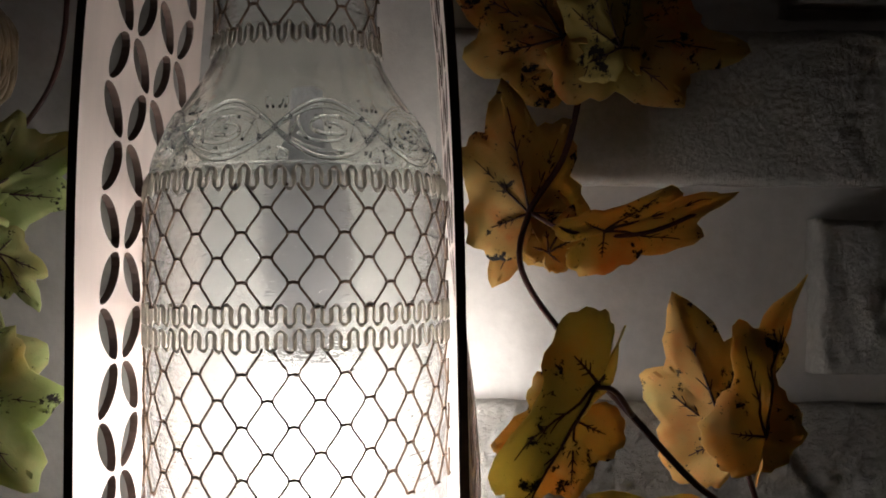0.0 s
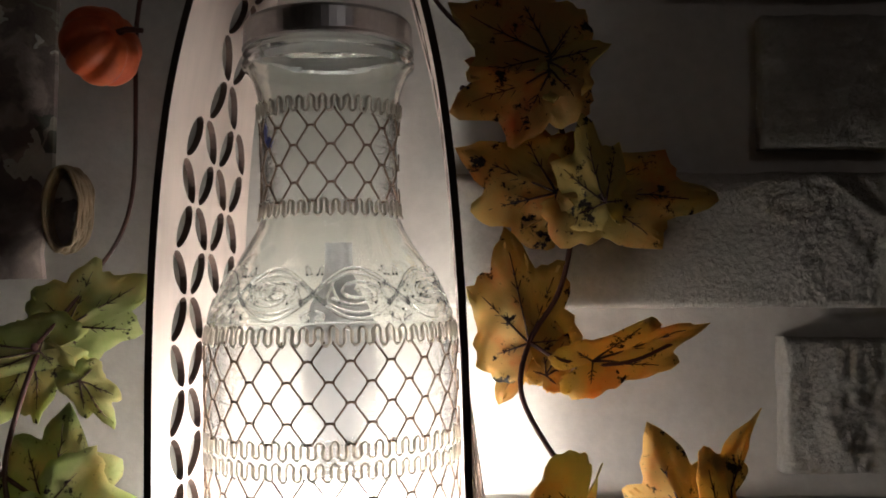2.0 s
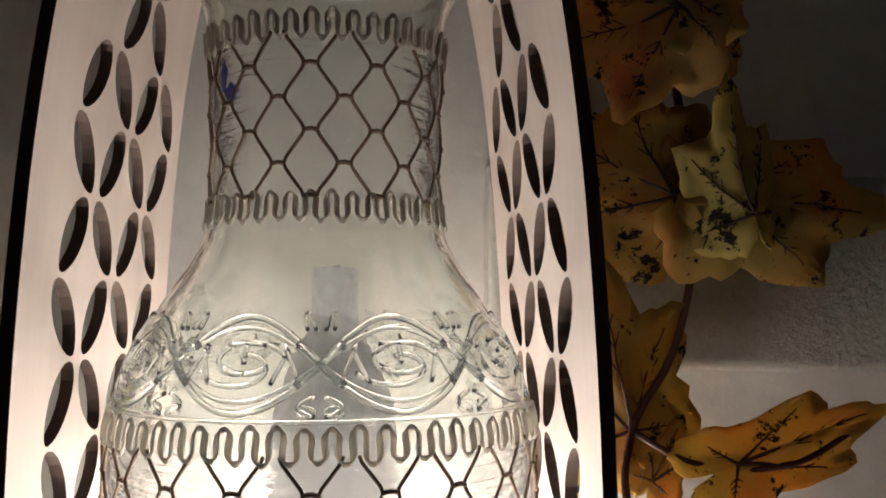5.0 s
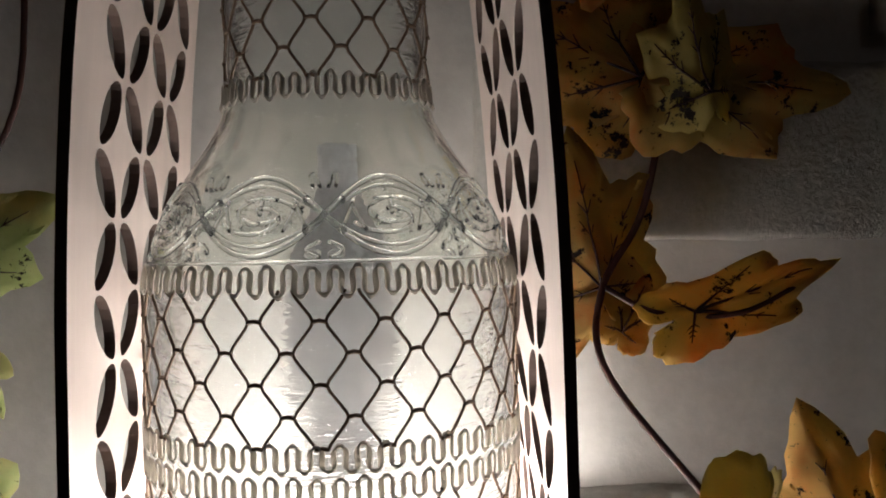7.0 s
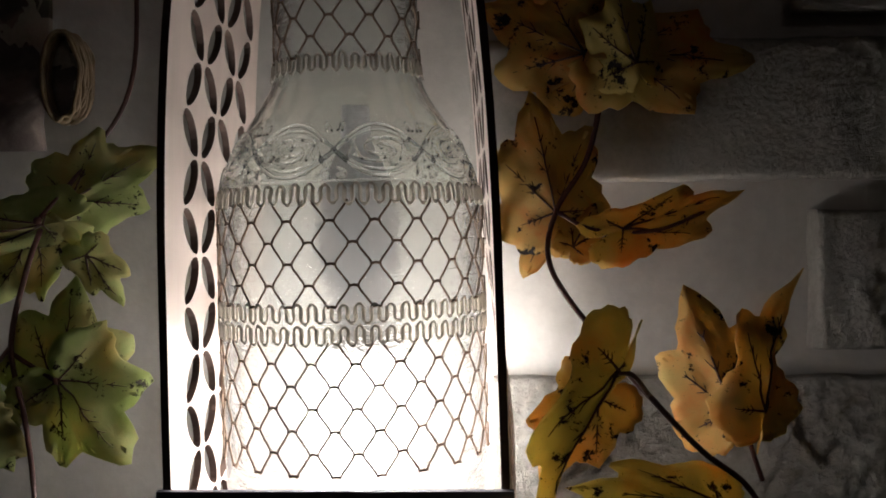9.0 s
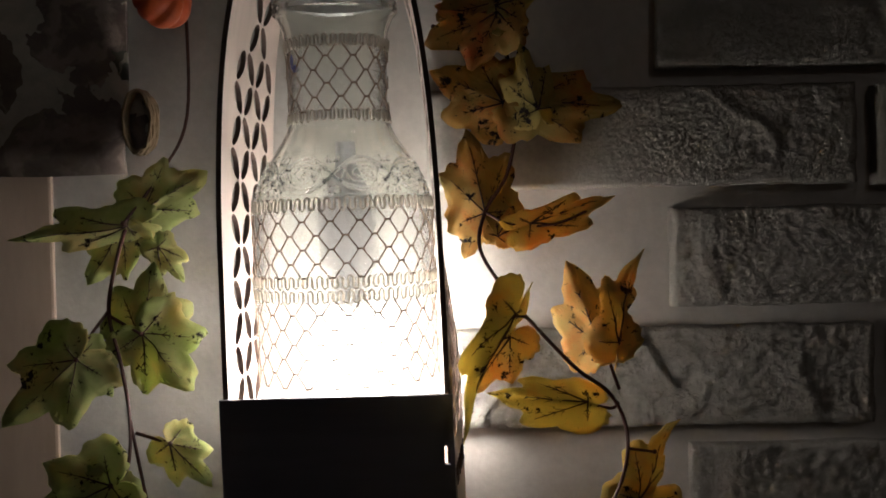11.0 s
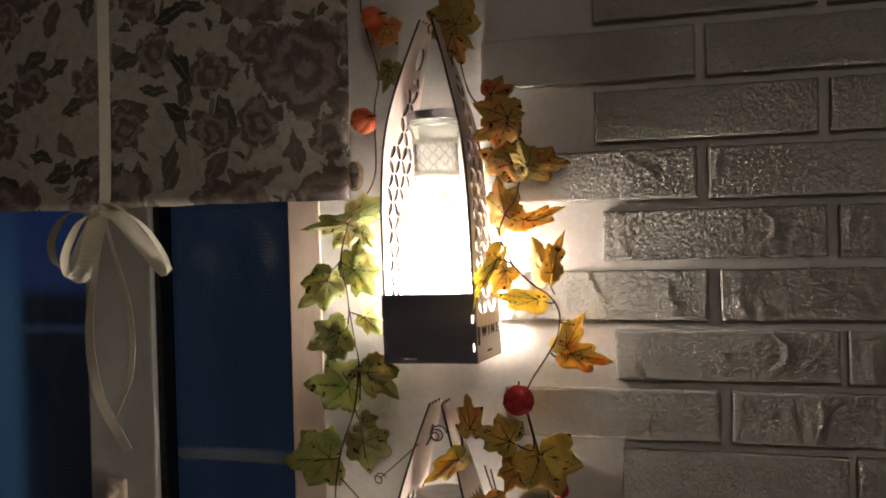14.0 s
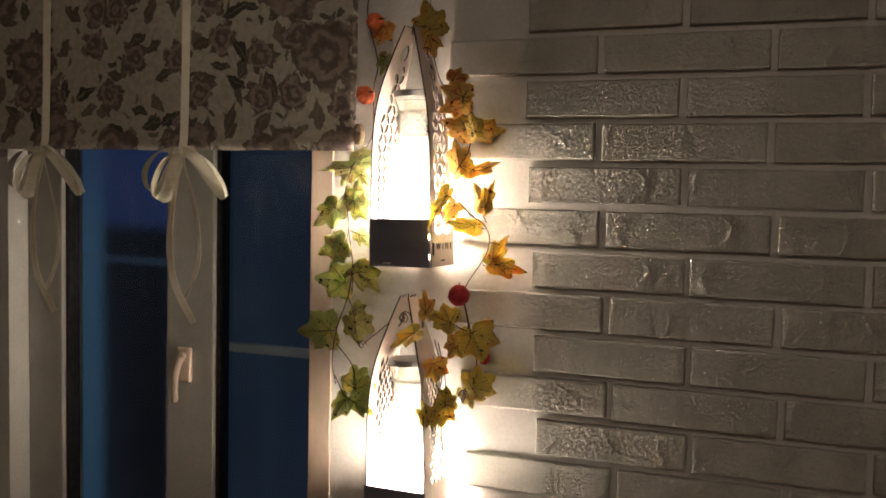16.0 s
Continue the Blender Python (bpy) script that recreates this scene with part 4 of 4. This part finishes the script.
leaf(right_vine, (0.122, 0.325, 1.345), (0.174, 0.357, 1.329), 0.55, 0.35, 0.15, LEAF_ORANGE, -15)
leaf(right_vine, (0.033, 0.366, 1.524), (0.021, 0.362, 1.580), 0.85, 0.15, 0.1, LEAF_ORANGE, 8)
leaf(right_vine, (0.034, 0.370, 1.527), (0.019, 0.376, 1.493), 0.9, 0.2, 0.1, LEAF_ORANGE, 5)
leaf(right_vine, (0.06, 0.352, 1.516), (0.12, 0.366, 1.534), 0.36, 0.45, 0.1, LEAF_ORANGE, -25)
leaf(right_vine, (0.041, 0.366, 1.509), (0.052, 0.372, 1.529), 0.7, 0.2, 0.1, LEAF_ORANGE, 0)
leaf(right_vine, (0.066, 0.358, 1.587), (0.054, 0.352, 1.628), 0.75, 0.3, 0.1, LEAF_YELLOW, 10)
leaf(right_vine, (0.058, 0.362, 1.592), (0.126, 0.374, 1.588), 0.62, 0.25, 0.15, LEAF_ORANGE, 0)
leaf(right_vine, (0.045, 0.362, 1.592), (-0.004, 0.350, 1.612), 0.9, 0.2, 0.1, LEAF_ORANGE, 5)
leaf(right_vine, (0.042, 0.366, 1.594), (0.014, 0.370, 1.582), 0.8, 0.3, 0.1, LEAF_RUST, 10)
leaf(right_vine, (0.042, 0.352, 1.652), (-0.006, 0.345, 1.674), 0.95, 0.25, 0.15, LEAF_RUST, 0)
leaf(right_vine, (0.042, 0.350, 1.645), (-0.005, 0.340, 1.621), 0.75, 0.25, 0.1, LEAF_RUST, 8)
leaf(right_vine, (0.041, 0.350, 1.649), (0.070, 0.345, 1.655), 1.1, 0.25, 0.15, LEAF_YELLOW, -10)
leaf(right_vine, (0.018, 0.352, 1.683), (0.057, 0.35, 1.692), 0.95, 0.3, 0.1, LEAF_RUST, 0)
leaf(right_vine, (-0.026, 0.35, 1.778), (-0.04, 0.35, 1.835), 1.0, 0.3, 0.1, LEAF_YELLOW, 0)
leaf(right_vine, (-0.031, 0.35, 1.768), (-0.017, 0.355, 1.722), 0.8, 0.3, 0.1, LEAF_RUST, 0)
leaf(left_vine, (-0.182, 0.370, 1.530), (-0.140, 0.378, 1.556), 0.9, 0.3, 0.1, LEAF_GREEN, 0)
leaf(left_vine, (-0.19, 0.36, 1.519), (-0.262, 0.35, 1.51), 0.34, 0.4, -0.1, LEAF_GREEN, -30)
leaf(left_vine, (-0.196, 0.365, 1.517), (-0.22, 0.372, 1.48), 0.9, 0.3, 0.1, LEAF_GREEN, 10)
leaf(left_vine, (-0.179, 0.345, 1.454), (-0.169, 0.35, 1.499), 1.0, 0.25, 0.1, LEAF_GREEN, 0)
leaf(left_vine, (-0.171, 0.36, 1.506), (-0.156, 0.368, 1.482), 0.8, 0.25, 0.1, LEAF_GREEN, 0)
leaf(left_vine, (-0.176, 0.34, 1.454), (-0.144, 0.345, 1.417), 1.0, 0.25, 0.1, LEAF_GREEN, 0)
leaf(left_vine, (-0.214, 0.335, 1.44), (-0.257, 0.33, 1.4), 0.85, 0.35, 0.1, LEAF_GREEN, 10)
leaf(left_vine, (-0.213, 0.337, 1.441), (-0.195, 0.345, 1.416), 0.9, 0.3, 0.1, LEAF_GREEN, 0)
leaf(left_vine, (-0.186, 0.31, 1.371), (-0.234, 0.3, 1.35), 1.1, 0.25, 0.15, LEAF_GREEN, 0)
leaf(left_vine, (-0.189, 0.312, 1.367), (-0.205, 0.305, 1.32), 0.7, 0.3, 0.1, LEAF_GREEN, 0)
leaf(left_vine, (-0.156, 0.325, 1.391), (-0.13, 0.322, 1.365), 0.8, 0.3, 0.1, LEAF_GREEN, 0)
leaf(left_vine, (-0.172, 0.3, 1.3), (-0.234, 0.292, 1.305), 1.0, 0.3, 0.1, LEAF_GREEN, 0)
leaf(left_vine, (-0.145, 0.3, 1.32), (-0.107, 0.33, 1.28), 0.8, 0.3, 0.1, LEAF_OLIVE, 0)
leaf(left_vine, (-0.196, 0.285, 1.207), (-0.264, 0.275, 1.201), 1.0, 0.25, 0.1, LEAF_GREEN, 0)
leaf(left_vine, (-0.169, 0.34, 1.218), (-0.163, 0.35, 1.168), 1.1, 0.3, 0.1, LEAF_OLIVE, 0)
leaf(left_vine, (-0.175, 0.35, 1.241), (-0.151, 0.36, 1.227), 1.2, 0.3, 0.1, LEAF_OLIVE, 0)
leaf(left_vine, (-0.151, 0.3, 1.094), (-0.11, 0.29, 1.145), 0.9, 0.3, 0.1, LEAF_GREEN, 0)
leaf(left_vine, (-0.167, 0.3, 1.072), (-0.194, 0.295, 1.029), 0.8, 0.3, 0.1, LEAF_GREEN, 0)
leaf(left_vine, (-0.149, 0.3, 1.071), (-0.099, 0.29, 1.05), 0.8, 0.3, 0.1, LEAF_GREEN, 0)
leaf(left_vine, (-0.129, 0.365, 1.792), (-0.136, 0.355, 1.748), 0.9, 0.3, 0.1, LEAF_RUST, 0)
leaf(left_vine, (-0.126, 0.372, 1.733), (-0.139, 0.372, 1.696), 0.9, 0.3, 0.1, LEAF_OLIVE, 0)
leaf(low_vine, (0.049, 0.29, 1.238), (0.005, 0.275, 1.255), 1.15, 0.25, 0.1, LEAF_YELLOW, 0)
leaf(low_vine, (0.085, 0.31, 1.219), (0.111, 0.305, 1.162), 1.15, 0.25, 0.1, LEAF_YELLOW, 0)
leaf(low_vine, (-0.013, 0.27, 1.217), (-0.058, 0.258, 1.187), 0.6, 0.4, 0.1, LEAF_YELLOW, -10)
leaf(low_vine, (0.084, 0.32, 1.115), (0.134, 0.315, 1.145), 1.0, 0.25, 0.1, LEAF_YELLOW, 0)
leaf(low_vine, (0.014, 0.3, 1.158), (0.026, 0.29, 1.119), 1.1, 0.25, 0.1, LEAF_ORANGE, 0)
leaf(low_vine, (0.037, 0.3, 1.081), (0.035, 0.29, 1.038), 1.0, 0.25, 0.1, LEAF_YELLOW, 0)
leaf(low_vine, (0.037, 0.3, 1.086), (0.047, 0.29, 1.123), 1.1, 0.25, 0.1, LEAF_YELLOW, 0)
leaf(low_vine, (0.011, 0.285, 1.052), (0.001, 0.275, 1.098), 0.8, 0.25, 0.1, LEAF_YELLOW, 0)
leaf(low_vine, (-0.008, 0.31, 1.247), (-0.011, 0.31, 1.297), 0.7, 0.25, 0.1, LEAF_RUST, 0)
leaf(low_vine, (0.064, 0.33, 1.106), (0.087, 0.325, 1.072), 0.9, 0.25, 0.1, LEAF_YELLOW, 0)
leaf(low_vine, (0.049, 0.32, 1.197), (0.033, 0.32, 1.161), 1.0, 0.25, 0.1, LEAF_RUST, 0)
twig(right_vine, 0.0013, [(0.041, 0.368, 1.641), (0.046, 0.368, 1.632), (0.051, 0.368, 1.608), (0.0545, 0.368, 1.588), (0.052, 0.367, 1.567), (0.046, 0.366, 1.545), (0.033, 0.361, 1.524), (0.029, 0.345, 1.501), (0.045, 0.312, 1.474), (0.06, 0.296, 1.456), (0.08, 0.3, 1.435), (0.099, 0.31, 1.42), (0.109, 0.315, 1.403), (0.111, 0.315, 1.385), (0.106, 0.315, 1.364), (0.093, 0.312, 1.341), (0.077, 0.31, 1.317), (0.068, 0.309, 1.3)])
twig(right_vine, 0.001, [(0.033, 0.361, 1.524), (0.049, 0.355, 1.516), (0.075, 0.352, 1.516), (0.101, 0.36, 1.526)])
twig(right_vine, 0.0011, [(0.051, 0.367, 1.567), (0.060, 0.364, 1.576), (0.069, 0.362, 1.589)])
twig(right_vine, 0.0011, [(0.051, 0.367, 1.567), (0.044, 0.365, 1.580), (0.040, 0.362, 1.596)])
twig(right_vine, 0.001, [(0.046, 0.37, 1.641), (0.03, 0.36, 1.641), (0.003, 0.345, 1.636)])
twig(right_vine, 0.001, [(0.06, 0.296, 1.456), (0.051, 0.280, 1.466), (0.041, 0.268, 1.468)])
twig(right_vine, 0.001, [(0.106, 0.312, 1.421), (0.101, 0.309, 1.434), (0.097, 0.309, 1.449)])
twig(right_vine, 0.001, [(0.106, 0.314, 1.413), (0.101, 0.312, 1.41), (0.085, 0.303, 1.415)])
twig(right_vine, 0.001, [(0.111, 0.315, 1.386), (0.128, 0.322, 1.382)])
twig(right_vine, 0.001, [(0.099, 0.314, 1.347), (0.104, 0.318, 1.342), (0.122, 0.325, 1.345)])
twig(right_vine, 0.0012, [(0.042, 0.37, 1.636), (0.033, 0.37, 1.65), (-0.001, 0.37, 1.673), (-0.017, 0.368, 1.699), (-0.026, 0.36, 1.753), (-0.027, 0.355, 1.797), (-0.03, 0.355, 1.847)])
twig(right_vine, 0.001, [(-0.064, 0.352, 1.771), (-0.062, 0.352, 1.782), (-0.044, 0.352, 1.785), (-0.026, 0.354, 1.768)])
twig(left_vine, 0.0013, [(-0.165, 0.375, 1.857), (-0.17, 0.378, 1.815), (-0.148, 0.38, 1.727), (-0.155, 0.38, 1.676), (-0.156, 0.38, 1.59), (-0.175, 0.378, 1.551), (-0.192, 0.36, 1.521)])
twig(left_vine, 0.0013, [(-0.191, 0.365, 1.522), (-0.195, 0.355, 1.499), (-0.198, 0.347, 1.468), (-0.189, 0.34, 1.437), (-0.181, 0.33, 1.405), (-0.179, 0.318, 1.379), (-0.186, 0.31, 1.371)])
twig(left_vine, 0.0011, [(-0.181, 0.33, 1.405), (-0.17, 0.318, 1.369), (-0.157, 0.303, 1.329), (-0.155, 0.298, 1.284)])
twig(left_vine, 0.0011, [(-0.198, 0.347, 1.468), (-0.206, 0.34, 1.455), (-0.214, 0.335, 1.44)])
twig(left_vine, 0.0011, [(-0.198, 0.347, 1.465), (-0.177, 0.342, 1.454)])
twig(left_vine, 0.0011, [(-0.177, 0.328, 1.397), (-0.156, 0.325, 1.391)])
twig(left_vine, 0.0011, [(-0.157, 0.303, 1.329), (-0.172, 0.3, 1.315)])
twig(left_vine, 0.0011, [(-0.156, 0.303, 1.329), (-0.142, 0.31, 1.309)])
twig(left_vine, 0.0013, [(-0.156, 0.3, 1.331), (-0.161, 0.292, 1.273), (-0.18, 0.285, 1.212), (-0.189, 0.285, 1.15), (-0.184, 0.29, 1.105)])
twig(left_vine, 0.0011, [(-0.161, 0.292, 1.273), (-0.162, 0.32, 1.239), (-0.167, 0.34, 1.196)])
twig(left_vine, 0.001, [(-0.18, 0.285, 1.208), (-0.214, 0.28, 1.204)])
twig(left_vine, 0.0011, [(-0.182, 0.288, 1.181), (-0.149, 0.29, 1.142), (-0.144, 0.296, 1.096)])
twig(left_vine, 0.0011, [(-0.185, 0.29, 1.119), (-0.168, 0.295, 1.083), (-0.151, 0.3, 1.07)])
twig(low_vine, 0.0011, [(-0.072, 0.29, 1.23), (-0.093, 0.285, 1.211), (-0.122, 0.28, 1.186)])
twig(low_vine, 0.0011, [(0.066, 0.31, 1.28), (0.081, 0.312, 1.218)])
twig(low_vine, 0.0011, [(0.061, 0.31, 1.293), (0.075, 0.312, 1.225), (0.048, 0.29, 1.238)])
twig(low_vine, 0.0011, [(0.079, 0.312, 1.215), (0.091, 0.32, 1.155), (0.067, 0.325, 1.108), (0.057, 0.33, 1.07), (0.058, 0.33, 1.0)])
twig(low_vine, 0.0012, [(0.01, 0.31, 1.201), (0.027, 0.31, 1.132), (0.012, 0.3, 1.063), (0.016, 0.3, 1.004)])
twig(low_vine, 0.0011, [(0.018, 0.31, 1.196), (0.033, 0.308, 1.133), (0.039, 0.3, 1.081)])

def pumpkin(at, size, label):
    """A small ribbed pumpkin with a stalk."""
    t = thing("toy_pumpkin", label, "pumpkin", pose(*at, 25, 62, 0), "small pumpkins on the garlands")
    bm = bmesh.new()
    n, m = 60, 18
    rows = []
    for j in range(m + 1):
        f = math.pi * j / m
        rows.append([])
        for i in range(n):
            a = 2 * math.pi * i / n
            rib = 1 - 0.17 * (1 - abs(math.sin(4 * a))) ** 2
            r = size * math.sin(f) * rib + 1e-5
            z = size * 0.84 * math.cos(f) * (1 - 0.25 * math.exp(-(math.sin(f) * 3.0) ** 2))
            rows[-1].append(bm.verts.new((r * math.cos(a), r * math.sin(a), z)))
    for a, b in zip(rows, rows[1:]):
        for i in range(n):
            bm.faces.new((a[i], b[i], b[(i + 1) % n], a[(i + 1) % n]))
    bmesh.ops.recalc_face_normals(bm, faces=bm.faces)
    part("fruit", bm, PUMPKIN, t, smooth=True)
    sb = bmesh.new()
    tube(sb, spline([(0, 0, size * 0.6), (0.002, 0, size * 0.9), (0.006, 0.002, size * 1.2)]), 0.0018, 7, 0.0012)
    part("stalk", sb, STEM, t)
    return t


pumpkin((-0.165, 0.362, 1.660), 0.0195, "shiny orange ribbed toy pumpkin on the green garland")
pumpkin((-0.147, 0.365, 1.800), 0.019, "shiny red-orange toy pumpkin on the green garland")


def berry(at, size):
    t = thing("red_berry", "fuzzy dark red berry ball on the garland stem", "berry", pose(*at), "red berries")
    bm = bmesh.new()
    bmesh.ops.create_icosphere(bm, subdivisions=4, radius=size)
    for v in bm.verts:
        v.co *= 1 + 0.10 * noise.noise(v.co * 320) + 0.05 * noise.noise(v.co * 120)
    part("ball", bm, BERRY, t, smooth=True)
    sb = bmesh.new()
    tube(sb, [(0, 0, size * 0.9), (0.001, 0, size * 1.25)], 0.0014, 6)
    part("stalk", sb, STEM, t)
    return t


berry((0.057, 0.309, 1.286), 0.0195)
berry((0.106, 0.318, 1.172), 0.011)


def tendril(vine, at, size, turns):
    bm = bmesh.new()
    pts = [(at[0] + size * math.cos(a) * (1 - 0.04 * a), at[1] - 0.0015 * a, at[2] + size * math.sin(a) * (1 - 0.04 * a)) for a in np.linspace(0, turns * 2 * math.pi, int(20 * turns))]
    tube(bm, pts, 0.0010, 6)
    return part("tendril", bm, STEM, vine, smooth=True)


tendril(right_vine, (-0.034, 0.352, 1.738), 0.008, 1.6)
tendril(low_vine, (-0.122, 0.280, 1.186), 0.007, 1.3)
tendril(low_vine, (0.065, 0.325, 1.100), 0.009, 2.4)
tendril(low_vine, (-0.057, 0.330, 1.236), 0.011, 2.5)
